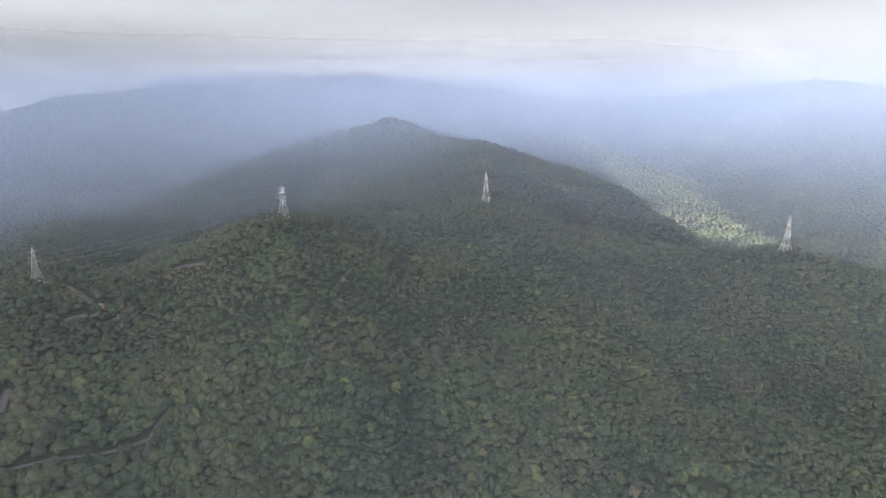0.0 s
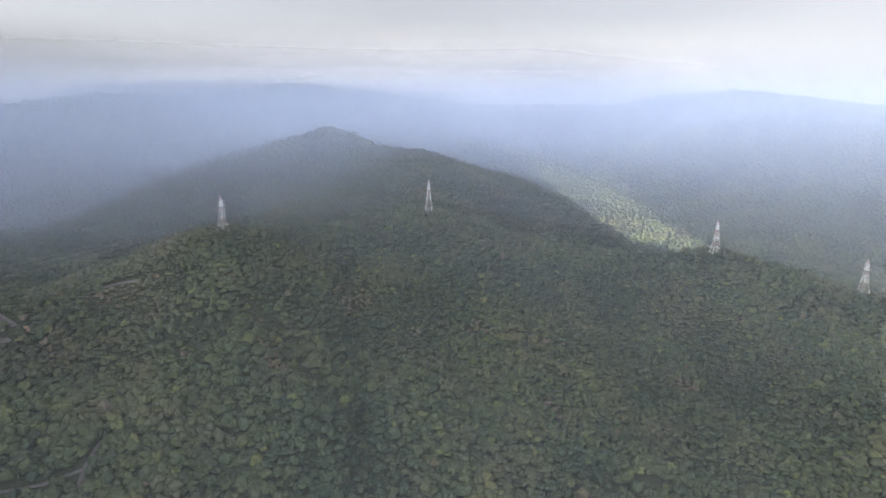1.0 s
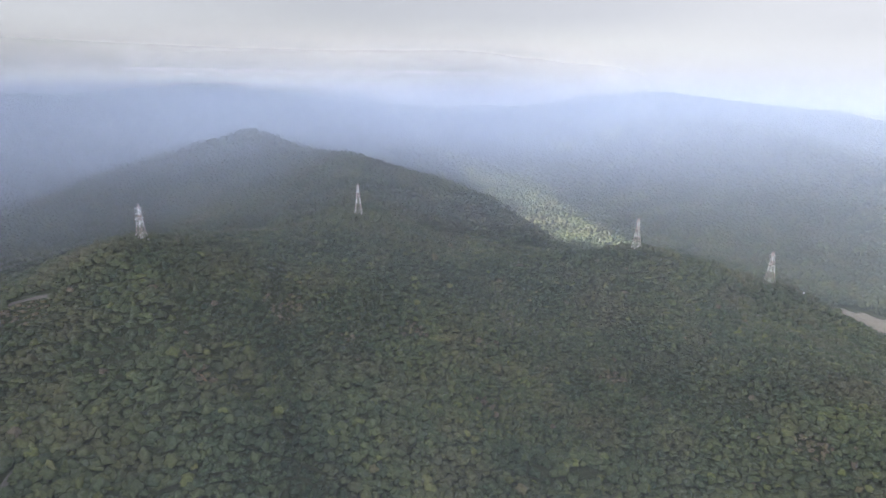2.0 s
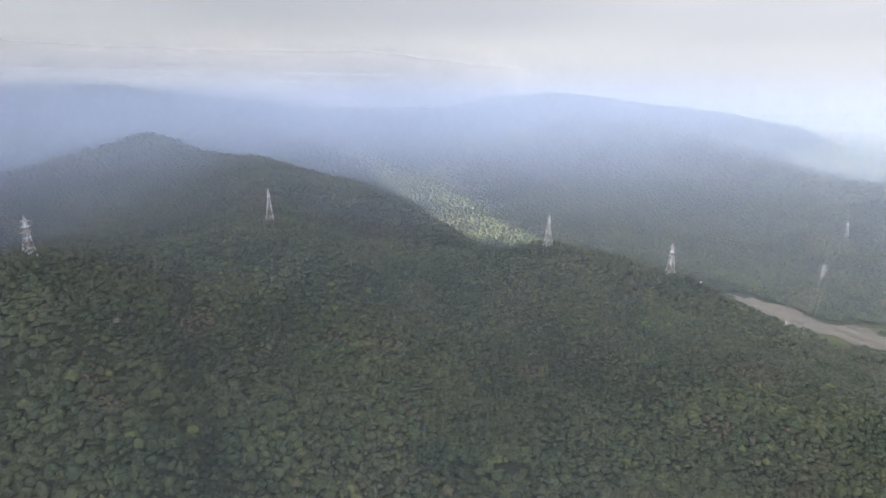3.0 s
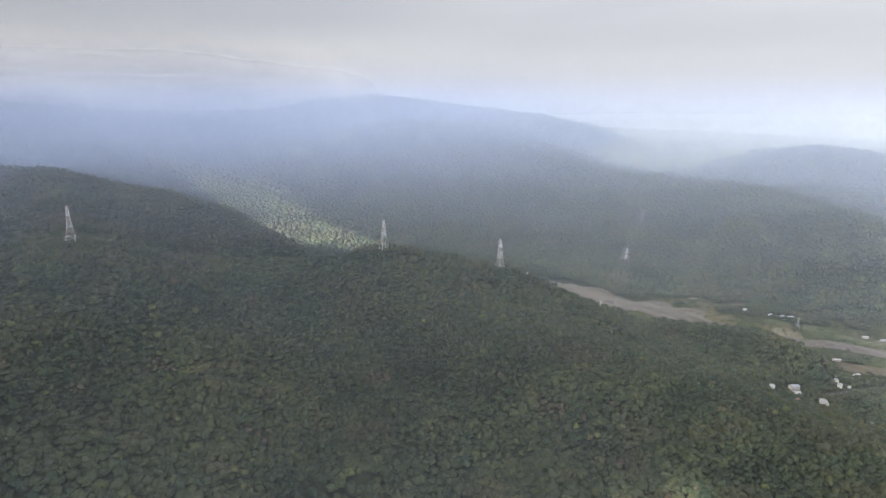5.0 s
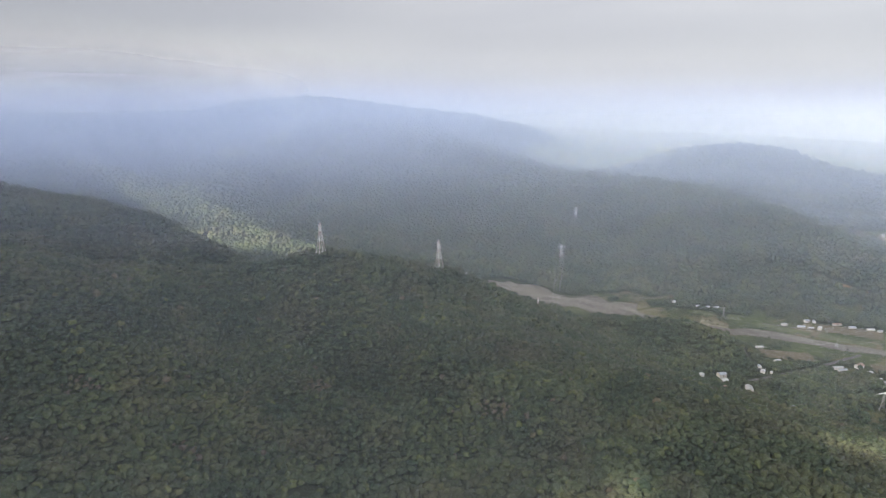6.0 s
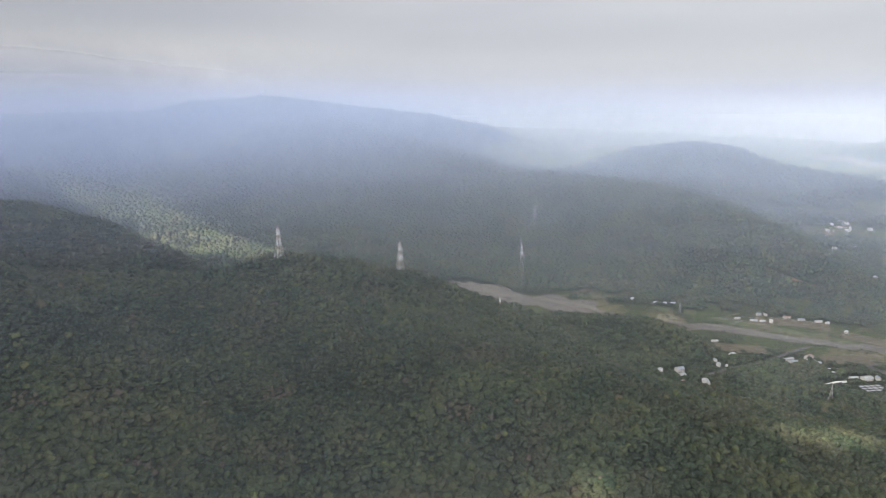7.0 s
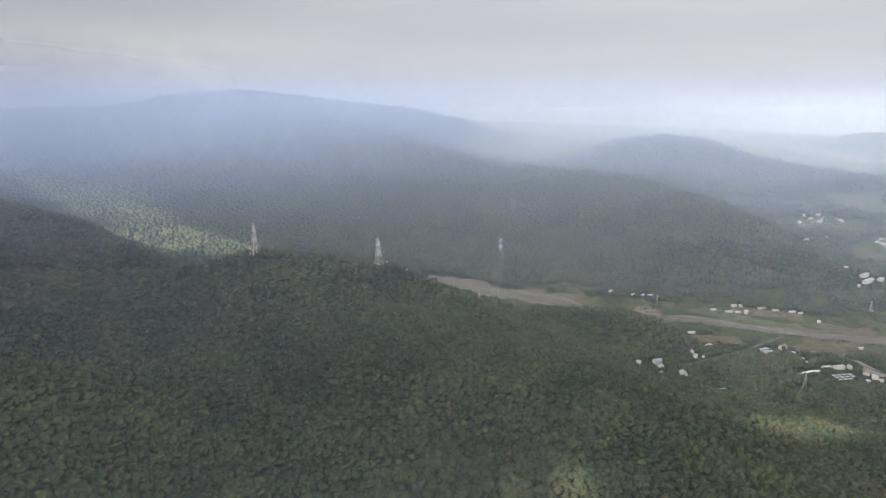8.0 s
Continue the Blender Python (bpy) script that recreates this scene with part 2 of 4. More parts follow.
def ground_material():
    """Undergrowth on the hills, plots of grass, scrub and soil where the land is open."""
    m, node = material("ground")
    place = node("ShaderNodeNewGeometry").outputs["Position"]
    opened = node("ShaderNodeAttribute", attribute_name="open").outputs["Fac"]
    big = node("ShaderNodeTexNoise", {"Vector": place, "Scale": 0.012, "Detail": 5.0, "Roughness": 0.6}).outputs["Fac"]
    fine = node("ShaderNodeTexNoise", {"Vector": place, "Scale": 0.35, "Detail": 4.0, "Roughness": 0.65}).outputs["Fac"]
    under = mixed(node, fine, (0.018, 0.025, 0.016), (0.048, 0.056, 0.032))
    warp = node("ShaderNodeMapping", {"Vector": place, "Scale": (0.012, 0.02, 0.0), "Rotation": (0, 0, 0.5)}).outputs[0]
    plots = node("ShaderNodeTexVoronoi", {"Vector": warp, "Scale": 1.0, "Randomness": 0.8}, distance="CHEBYCHEV").outputs["Color"]
    grey = node("ShaderNodeSeparateColor", {"Color": plots}).outputs[0]
    field = ramp(node, grey, [(0.0, (0.050, 0.060, 0.032)), (0.3, (0.064, 0.073, 0.038)), (0.5, (0.100, 0.094, 0.054)),
                              (0.7, (0.130, 0.112, 0.078)), (0.85, (0.050, 0.062, 0.027)), (1.0, (0.165, 0.150, 0.105))])
    # dry plots of the far plain, coloured lighter to stand for sunshine on them
    dry = node("ShaderNodeAttribute", attribute_name="dry").outputs["Fac"]
    sunlit_straw = ramp(node, grey, [(0.0, (0.15, 0.15, 0.075)), (0.4, (0.10, 0.12, 0.045)), (0.7, (0.20, 0.18, 0.10)), (1.0, (0.07, 0.09, 0.035))])
    field = mixed(node, dry, field, sunlit_straw)
    field = mixed(node, 1.0, field, ramp(node, fine, [(0.3, (0.6, 0.6, 0.6)), (0.7, (1.35, 1.35, 1.35))]), "MULTIPLY")
    scrub = ramp(node, big, [(0.45, (0, 0, 0)), (0.6, (1, 1, 1))])
    field = mixed(node, scrub, field, (0.055, 0.070, 0.027))
    col = mixed(node, opened, under, field)
    rel = node("ShaderNodeBump", {"Height": fine, "Strength": 0.8, "Distance": 1.5})
    b = node("ShaderNodeBsdfPrincipled", {"Base Color": col, "Roughness": 0.9, "Specular IOR Level": 0.2, "Normal": rel.outputs[0]})
    finish(node, b.outputs[0])
    return m


def gravel_material(name, light, dark, size):
    m, node = material(name)
    place = node("ShaderNodeNewGeometry").outputs["Position"]
    flow = node("ShaderNodeMapping", {"Vector": place, "Scale": (1.0, 0.35, 1.0), "Rotation": (0, 0, 0.6)}).outputs[0]
    streak = node("ShaderNodeTexNoise", {"Vector": flow, "Scale": 1.0 / size, "Detail": 6.0, "Roughness": 0.65}).outputs["Fac"]
    fine = node("ShaderNodeTexNoise", {"Vector": place, "Scale": 0.8, "Detail": 4.0}).outputs["Fac"]
    col = ramp(node, streak, [(0.3, dark), (0.5, tuple((a + b) / 2 for a, b in zip(light, dark))), (0.65, light)])
    col = mixed(node, 1.0, col, ramp(node, fine, [(0.3, (0.75, 0.75, 0.75)), (0.7, (1.2, 1.2, 1.2))]), "MULTIPLY")
    rel = node("ShaderNodeBump", {"Height": fine, "Strength": 0.6, "Distance": 0.4})
    b = node("ShaderNodeBsdfPrincipled", {"Base Color": col, "Roughness": 0.9, "Normal": rel.outputs[0]})
    finish(node, b.outputs[0])
    return m


def mist_material(name, color):
    """A tinted sheet that stands for haze: lets most light through, scatters the rest. The density is stored on the
    mesh.
    """
    m, node = material(name)
    place = node("ShaderNodeNewGeometry").outputs["Position"]
    dens = node("ShaderNodeAttribute", attribute_name="veil").outputs["Fac"]
    flat = node("ShaderNodeMapping", {"Vector": place, "Scale": (1, 1, 2.6)}).outputs[0]
    wisps = node("ShaderNodeTexNoise", {"Vector": flat, "Scale": 0.0022, "Detail": 4.0, "Roughness": 0.55}).outputs["Fac"]
    var = ramp(node, wisps, [(0.30, (0.86, 0.86, 0.86)), (0.70, (1.0, 1.0, 1.0))])
    fac = node("ShaderNodeMath", {0: dens, 1: var}, operation="MULTIPLY", use_clamp=True).outputs[0]
    back = node("ShaderNodeBsdfDiffuse", {"Color": (*color, 1)}).outputs[0]
    front = node("ShaderNodeBsdfTranslucent", {"Color": (*color, 1)}).outputs[0]
    scatter = node("ShaderNodeMixShader", {0: 0.3, 1: back, 2: front}).outputs[0]
    clear = node("ShaderNodeBsdfTransparent").outputs[0]
    finish(node, node("ShaderNodeMixShader", {0: fac, 1: clear, 2: scatter}).outputs[0])
    return m


LEAF = leaf_material("foliage", 60.0)
GROUND = ground_material()
GRAVEL = gravel_material("river_gravel", (0.150, 0.137, 0.118), (0.075, 0.068, 0.058), 26.0)
ASPHALT = gravel_material("road_surface", (0.092, 0.088, 0.084), (0.055, 0.053, 0.05), 12.0)
CROP = gravel_material("crop_rows", (0.090, 0.105, 0.045), (0.042, 0.055, 0.027), 7.0)
FALLOW = gravel_material("fallow_field", (0.115, 0.095, 0.062), (0.058, 0.056, 0.034), 16.0)
SAND = gravel_material("river_sand", (0.25, 0.225, 0.16), (0.13, 0.12, 0.08), 60.0)
YARD = gravel_material("gravel_yard", (0.20, 0.185, 0.16), (0.11, 0.10, 0.085), 11.0)
EARTH = gravel_material("bare_earth", (0.26, 0.18, 0.115), (0.12, 0.085, 0.05), 9.0)
BARK = plain("bark", (0.11, 0.085, 0.06), 0.9, size=1.2, bump=0.1)
STEEL = plain("galvanised_steel", (0.36, 0.36, 0.36), 0.55, 0.2, 0.12, 2.0, 0.01)
WHITE_PAINT = plain("white_paint", (0.64, 0.63, 0.61), 0.5, 0.0, 0.08, 2.0, 0.01)
RED_PAINT = plain("red_paint", (0.36, 0.275, 0.255), 0.55, 0.0, 0.15, 2.0, 0.01)
CERAMIC = plain("brown_glaze", (0.16, 0.08, 0.05), 0.25, 0.0, 0.1, 1.0, 0.01)
CABLE = plain("aluminium_cable", (0.24, 0.24, 0.25), 0.5, 0.4, 0.1, 2.0, 0.005)
CONCRETE = plain("concrete", (0.44, 0.43, 0.41), 0.85, 0.0, 0.15, 3.0, 0.03)
ROOFS = {"white": plain("white_roof_sheet", (0.36, 0.37, 0.38), 0.5, 0.0, 0.1, 4.0, 0.02), "pale": plain("grey_roof_sheet", (0.29, 0.30, 0.31), 0.5, 0.0, 0.12, 4.0, 0.02),
         "slate": plain("slate_roof", (0.24, 0.27, 0.31), 0.6, 0.0, 0.2, 3.0, 0.03), "rust": plain("rusty_roof", (0.23, 0.16, 0.135), 0.7, 0.1, 0.25, 3.0, 0.02)}
PLASTER = plain("pale_plaster", (0.40, 0.385, 0.36), 0.85, 0.0, 0.12, 3.0, 0.02)
FILM = plain("greenhouse_film", (0.56, 0.57, 0.55), 0.4, 0.0, 0.1, 4.0, 0.02)
DARK_WOOD = plain("painted_door", (0.12, 0.09, 0.07), 0.6, 0.0, 0.2, 1.0, 0.01)


def glass_material():
    m, node = material("window_glass")
    b = node("ShaderNodeBsdfPrincipled", {"Base Color": (0.05, 0.06, 0.07, 1), "Roughness": 0.08, "IOR": 1.5})
    finish(node, b.outputs[0])
    return m


GLASS = glass_material()


# ---- meshes from arrays ----
def mesh_of(name, verts, faces, mat, attrs=None, smooth=False, uneven=None):
    """A mesh from arrays of places and of triangles or quads; attrs are numbers per vertex."""
    me = bpy.data.meshes.new(name)
    verts, faces = np.asarray(verts, np.float32), np.asarray(faces, np.int32)
    n, k = faces.shape
    me.vertices.add(len(verts))
    me.vertices.foreach_set("co", verts.ravel())
    me.loops.add(n * k)
    me.loops.foreach_set("vertex_index", faces.ravel())
    me.polygons.add(n)
    me.polygons.foreach_set("loop_start", np.arange(0, n * k, k, dtype=np.int32))
    me.polygons.foreach_set("loop_total", np.full(n, k, np.int32))
    me.polygons.foreach_set("use_smooth", np.full(n, smooth))
    me.update(calc_edges=True)
    me.validate()
    for key, values in (attrs or {}).items():
        me.attributes.new(key, "FLOAT", "POINT").data.foreach_set("value", np.asarray(values, np.float32))
    me.materials.append(mat)
    return me


def part(name, bm, mat, parent, label=""):
    me = bpy.data.meshes.new(name)
    bm.to_mesh(me)
    bm.free()
    me.materials.append(mat)
    ob = new(name, me)
    ob.parent = parent
    return tagged(ob, label)


def thing(name, m, label, category, group="", kind=""):
    ob = new(name)
    ob.matrix_basis = m
    return tagged(ob, label, category, group, kind)


def graded(lo, hi, a, b, fine, coarse):
    """Grid lines from lo to hi: fine between a and b, growing to coarse outside."""
    mid, out = list(np.arange(a, b + 1, fine)), []
    for start, end, sign in ((a, lo, -1), (b, hi, 1)):
        v, s, side = start, fine, []
        while sign * (end - v) > 0:
            s = min(s * 1.06, coarse)
            v += sign * s
            side.append(v)
        side[-1] = end
        out.append(side)
    return np.array(out[0][::-1] + mid + out[1])


# ---- ground ----
VALLEY_LINE = [(1150, 1120), (1150, 1000), (1162, 914), (1185, 840), (1215, 745), (1230, 640), (1262, 545), (1298, 475), (1322, 390),
               (1350, 320), (1378, 240), (1410, 160), (1450, 60), (1520, -120)]  # the river
GRAVEL_BAR = [(1160, 1080), (1172, 960), (1180, 870), (1205, 795), (1240, 730)]
# roads and tracks: line, half width
ROADS = [
    ([(-330, 513), (-312, 505), (-296, 496)], 2.6),
    ([(-303, 468), (-293, 482)], 2.0),
    ([(-296, 560), (-264, 579), (-225, 567)], 1.8),
    ([(-203, 415), (-206, 403), (-207, 391), (-204, 375)], 1.7),
    ([(-280, 335), (-250, 358), (-223, 375), (-207, 391)], 1.0),
    ([(-297, 376), (-302, 394)], 2.8),
]
VALLEY_ROADS = [
    ([(1050, 398), (1090, 382), (1140, 364), (1169, 348), (1236, 328), (1318, 303)], 3.6),
    ([(1150, 452), (1118, 430), (1100, 400), (1095, 384)], 2.0),
    ([(1232, 240), (1284, 200), (1345, 168), (1400, 120)], 2.6),
    ([(1240, 60), (1236, 110), (1250, 150), (1284, 200)], 4.0),
    ([(1362, 500), (1378, 455), (1396, 412), (1450, 375), (1470, 330)], 2.2),
    ([(2780, 850), (2665, 710), (2540, 580), (2396, 425), (2263, 308), (2180, 215), (2000, 60)], 9.0),
]
SLIPS = [([(-110, 507), (-104, 499)], 1.5), ([(-97, 490), (-91, 482)], 1.2), ([(-291, 500), (-288, 494)], 2.2)]
DRY_SPOTS = [(-36, 598, 20), (-106, 502, 9), (-94, 486, 9), (-255, 560, 18), (90, 590, 14), (20, 560, 9), (150, 520, 12), (300, 560, 14), (400, 400, 16), (-235, 560, 16)]
FAR_RIVER = [(3488, 2230), (3760, 2240), (3960, 2130), (4180, 1760), (4380, 1400), (4330, 1180), (4160, 930), (4050, 815), (3890, 640), (3800, 420)]
BARE = [([(1662, 498), (1655, 455), (1640, 405)], 9.0), ([(1634, 395), (1640, 355)], 9.0)]
# houses: x, y, length, width, height, turn, roof, floors of windows
HOUSES = [
    (998, 461, 14, 11, 4, 20, "white", 1), (1026, 438, 19, 12, 7, -30, "slate", 2), (1010, 426, 14, 11, 4, -30, "white", 1),
    (1008, 384, 22, 13, 5, 35, "pale", 1), (975, 410, 9, 7, 3.5, 10, "rust", 1), (975, 308, 13, 10, 4, -25, "slate", 1),
    (1215, 448, 19, 5, 4, -40, "white", 1), (1170, 398, 15, 9, 4, -20, "pale", 1), (1099, 397, 14, 9, 4, 15, "pale", 1),
    (1112, 408, 9, 7, 3.5, 40, "slate", 1), (1109, 386, 6, 5, 3, 0, "white", 1), (1213, 359, 7, 5, 3, 0, "white", 1),
    (1219, 313, 24, 7, 4, -35, "pale", 1), (1212, 304, 22, 7, 4, -35, "slate", 1), (1250, 288, 19, 12, 6, -20, "rust", 2),
    (1234, 268, 13, 8, 4, -30, "pale", 1), (1408, 401, 11, 9, 7, 10, "white", 2), (1394, 432, 20, 8, 4, -45, "slate", 1),
    (1401, 416, 14, 8, 4, -45, "pale", 1), (1385, 463, 15, 7, 4, -40, "pale", 1), (1438, 436, 13, 8, 5, -35, "slate", 1),
    (1446, 424, 12, 7, 4, 35, "pale", 1), (1460, 384, 22, 7, 4, -45, "rust", 1), (1463, 356, 18, 7, 4, -45, "slate", 1),
    (1476, 326, 20, 7, 4, -40, "white", 1), (1480, 310, 12, 6, 4, -30, "pale", 1), (1448, 268, 15, 8, 4, 5, "white", 1),
    (1343, 176, 11, 6, 3, -30, "white", 1), (1218, 248, 8, 6, 3, -25, "white", 1), (1206, 238, 9, 6, 4, -25, "pale", 1),
    (1206, 207, 20, 7, 4, -40, "white", 1), (1218, 190, 24, 14, 5, -30, "pale", 1), (1232, 176, 13, 9, 4, 25, "slate", 1),
    (1222, 150, 15, 11, 5, 15, "rust", 1), (1212, 136, 14, 11, 5, 15, "white", 1), (1204, 126, 10, 8, 4, 0, "pale", 1),
    (1196, 112, 15, 10, 4, 20, "white", 1), (1248, 118, 18, 9, 4, -20, "pale", 1), (1190, 142, 9, 7, 3, 30, "white", 1),
    (1386, 611, 16, 8, 4, -25, "white", 1), (1376, 628, 15, 8, 4, -25, "pale", 1), (1368, 646, 12, 7, 4, -25, "white", 1),
    (1358, 700, 11, 8, 4, 0, "white", 1), (1721, 225, 54, 13, 7, -12, "white", 1), (1752, 238, 34, 14, 6, -12, "pale", 1),
    (1760, 205, 26, 12, 6, -12, "white", 1), (1684, 253, 15, 9, 5, 15, "white", 1), (1690, 238, 12, 9, 4, -20, "pale", 1),
    (1768, 279, 16, 10, 5, 15, "white", 1), (1153, 1283, 15, 9, 5, 0, "white", 1), (716, 762, 8, 5, 3, 10, "white", 1),
]
TUNNELS = [(1156 + 5.4 * i, 230 - 2.4 * i) for i in range(5)]
PANELS = [(1176 + 7.5 * i - 6 * j, 190 - 6.5 * i - 5.5 * j) for i in range(4) for j in range(3)]
# plots on the valley floor: line, half width, crop
PLOTS = [([(1352, 505), (1361, 445), (1368, 405)], 12, "green"), ([(1372, 392), (1381, 345), (1394, 296)], 13, "green"),
         ([(1388, 285), (1402, 240)], 12, "green"), ([(1424, 412), (1446, 352), (1460, 300)], 24, "brown"),
         ([(1434, 275), (1432, 225), (1446, 165)], 22, "brown"), ([(1190, 436), (1215, 395), (1240, 360)], 22, "brown"),
         ([(1262, 270), (1285, 235), (1320, 205)], 20, "brown"), ([(1352, 570), (1362, 545)], 18, "green"), ([(1330, 640), (1342, 600)], 12, "green"),
         ([(1270, 178), (1250, 150), (1226, 128)], 13, "yard")]
# pylons: x, y, height, turn of the cross arms, kind
PYLONS = [
    (-344, 504, 31, 60, "grey"), (-162, 621, 34, 50, "banded"), (54, 780, 41, 75, "banded"), (425, 748, 43, 85, "banded"),
    (664, 772, 53, 85, "banded"), (1054, 870, 39, 65, "banded"),
    (1005, 790, 20, -40, "tee"), (1450, 1105, 52, -40, "tee"), (1752, 1275, 46, -40, "tee"), (2125, 1675, 42, -40, "banded"),
    (2164, 1791, 36, -40, "banded"), (1752, 1866, 30, 20, "grey"), (1336, 573, 26, 30, "grey"), (1094, 217, 27, 10, "grey"),
    (1608, 711, 27, 30, "grey"), (1916, 855, 30, 20, "grey"), (1587, 197, 24, 20, "tee"), (1333, 348, 15, 20, "grey"),
    (3560, 2680, 42, 20, "grey"), (3640, 2640, 42, 20, "grey"),
]
CLEARINGS = ([(line, wide + 2.4) for line, wide in ROADS] + [(line, wide + 4) for line, wide in VALLEY_ROADS]
             + [(line, wide + 1.5) for line, wide in SLIPS] + [(line, wide) for line, wide in BARE]
             + [([(x - 1, y), (x + 1, y)], 0.55 * max(a, b) + 4) for x, y, a, b, *_ in HOUSES]
             + [([(x - 1, y), (x + 1, y)], 7.0 if r < 900 else 9.0) for x, y, r in [(p[0], p[1], math.hypot(p[0], p[1])) for p in PYLONS]]
             + [(VALLEY_LINE, 20.0), (FAR_RIVER, 60.0), (GRAVEL_BAR, 50.0), ([(1154, 232), (1180, 218)], 12.0), ([(1168, 188), (1195, 166)], 17.0)]
             + [(line, wide) for line, wide, _ in PLOTS])


def open_land(x, y, h):
    """1 where the land is open: valley floor and far plain; 0 under forest."""
    r = np.hypot(x, y)
    river = distance_to(x, y, VALLEY_LINE)
    east = step01(x - 1150 - 0.28 * (600 - np.clip(y, 0, 600)), 0, 60)
    wide = np.where(east > 0.5, 150.0, 70.0)
    valley = step01(46 - h, 0, 22) * step01(x, 950, 1050) * step01(960 - y, 0, 120)
    valley = valley * step01(0.66 * noise2(x, y, 40, 21) + 0.62 * np.exp(-(river / wide) ** 2), 0.56, 0.64)
    plain_ = step01(r, 3300, 3700) * step01(x, 1500, 2400) * step01(0.11 * r - 190 - h, -40, 20)
    low = step01(x, 1900, 2200) * step01(100 - h, 0, 25) * step01(1400 - y, 0, 300) * step01(noise2(x, y, 110, 22), 0.50, 0.62)
    return np.clip(np.maximum(np.maximum(valley, plain_), low), 0, 1)


def build_ground():
    xs, ys = graded(-4950, 4950, -480, 1250, 11.0, 75.0), graded(-2600, 4950, 60, 1150, 11.0, 75.0)
    gx, gy = np.meshgrid(xs, ys)
    gz = height(gx.ravel(), gy.ravel())
    n, m = len(xs), len(ys)
    idx = np.arange(n * m).reshape(m, n)
    quads = np.stack([idx[:-1, :-1], idx[:-1, 1:], idx[1:, 1:], idx[1:, :-1]], -1).reshape(-1, 4)
    me = mesh_of("ground", np.stack([gx.ravel(), gy.ravel(), gz], 1), quads, GROUND,
                 {"open": open_land(gx.ravel(), gy.ravel(), gz), "dry": step01(np.hypot(gx, gy).ravel(), 3000, 3800)}, True)
    return tagged(new("ground", me), "steep hills and valley floor with dark undergrowth and fields", "ground", kind="structure")


build_ground()


# ---- forest ----
def bar(bm, a, b, r0, r1=None, sides=4):
    """A tapered bar between two places."""
    a, b = Vector(a), Vector(b)
    way = b - a
    m = Matrix.Translation((a + b) / 2) @ way.to_track_quat("Z", "Y").to_matrix().to_4x4()
    bmesh.ops.create_cone(bm, cap_ends=True, segments=sides, radius1=r0, radius2=r0 if r1 is None else r1, depth=way.length, matrix=m)


def box(bm, centre, size, m=None):
    mm = Matrix.Translation(centre) @ Matrix.Diagonal((*size, 1))
    bmesh.ops.create_cube(bm, size=1.0, matrix=(m @ mm) if m else mm)


def ico(level):
    bm = bmesh.new()
    bmesh.ops.create_icosphere(bm, subdivisions=level, radius=1.0)
    v = np.array([p.co[:] for p in bm.verts])
    f = np.array([[p.index for p in q.verts] for q in bm.faces])
    bm.free()
    return v, f


BALL = ico(1)


def crown_shape(rng, lobes, leaves, under=-0.3):
    """A crown of radius about 1 and height about 1.2 above its base: uneven clumps round a dome, with sprays of leaves on them."""
    vs, fs, count = [], [], 0
    bv, bf = BALL
    keep = bf[(bv[bf][:, :, 2].mean(1) > under)]
    for i in range(lobes):
        a, t = 2.4 * i + rng.uniform(-0.5, 0.5), 0 if lobes == 1 else math.sqrt((i + 0.35) / lobes)
        size = rng.uniform(0.42, 0.62) * (1.15 if lobes < 4 else 1.0) if lobes > 1 else 0.98
        off = np.array([0.66 * t * math.cos(a), 0.66 * t * math.sin(a), 0.62 - 0.40 * t * t + rng.uniform(-0.12, 0.16)])
        v = bv * (1 + rng.uniform(-0.22, 0.22, (len(bv), 1))) * size * np.array([1, 1, 0.9]) + off
        vs.append(v), fs.append(keep + count)
        count += len(v)
    for _ in range(leaves):
        a, t = rng.uniform(0, 2 * math.pi), math.sqrt(rng.uniform(0, 1))
        c = np.array([t * math.cos(a), t * math.sin(a), 0.12 + 0.95 * math.sqrt(max(0.0, 1.06 - t * t))]) * rng.uniform(0.86, 1.08)
        tri = c + rng.normal(0, 0.20, (3, 3)) * (1, 1, 0.75)
        vs.append(tri), fs.append(np.array([[0, 1, 2]]) + count)
        count += 3
    return np.concatenate(vs), np.concatenate(fs)


def dome_shape(rng, level, lobes, cut):
    """A broad crown of radius about 1: one skin that swells into rounded boughs with creases between them."""
    v, f = ico(level)
    f = f[v[f][:, :, 2].mean(1) > cut]
    way = rng.normal(0, 1, (lobes, 3))
    way[:, 2] = np.abs(way[:, 2]) * 0.8 + 0.1
    way /= np.linalg.norm(way, axis=1)[:, None]
    near = np.sort(np.arccos(np.clip(v @ way.T, -1, 1)) + rng.uniform(-0.06, 0.10, lobes), axis=1)
    swell = 1.14 - 0.40 * np.clip(near[:, 0] / 0.58, 0, 1.25) ** 2
    v = v * (swell * (1 + rng.uniform(-0.09, 0.09, len(v))))[:, None]
    v = v * (1.0 + rng.uniform(-0.14, 0.14), 1.0, rng.uniform(0.86, 1.1)) + (0, 0, 0.12)
    used, at = np.unique(f, return_inverse=True)
    return v[used], at.reshape(f.shape)


def no_trees(x, y):
    """Places kept clear: roads, bare slips, pads and the river bed."""
    clear = np.zeros(np.shape(x), bool)
    for line, wide in CLEARINGS:
        clear |= distance_to(x, y, line) < wide
    return clear


def scatter(rng, x0, x1, y0, y1, gap):
    """Places on a loose grid."""
    gx, gy = np.meshgrid(np.arange(x0, x1, gap), np.arange(y0, y1, gap * 0.87))
    gx = gx + (np.arange(gx.shape[0]) % 2)[:, None] * gap / 2
    x, y = gx.ravel() + rng.uniform(-0.36, 0.36, gx.size) * gap, gy.ravel() + rng.uniform(-0.36, 0.36, gx.size) * gap
    return x, y


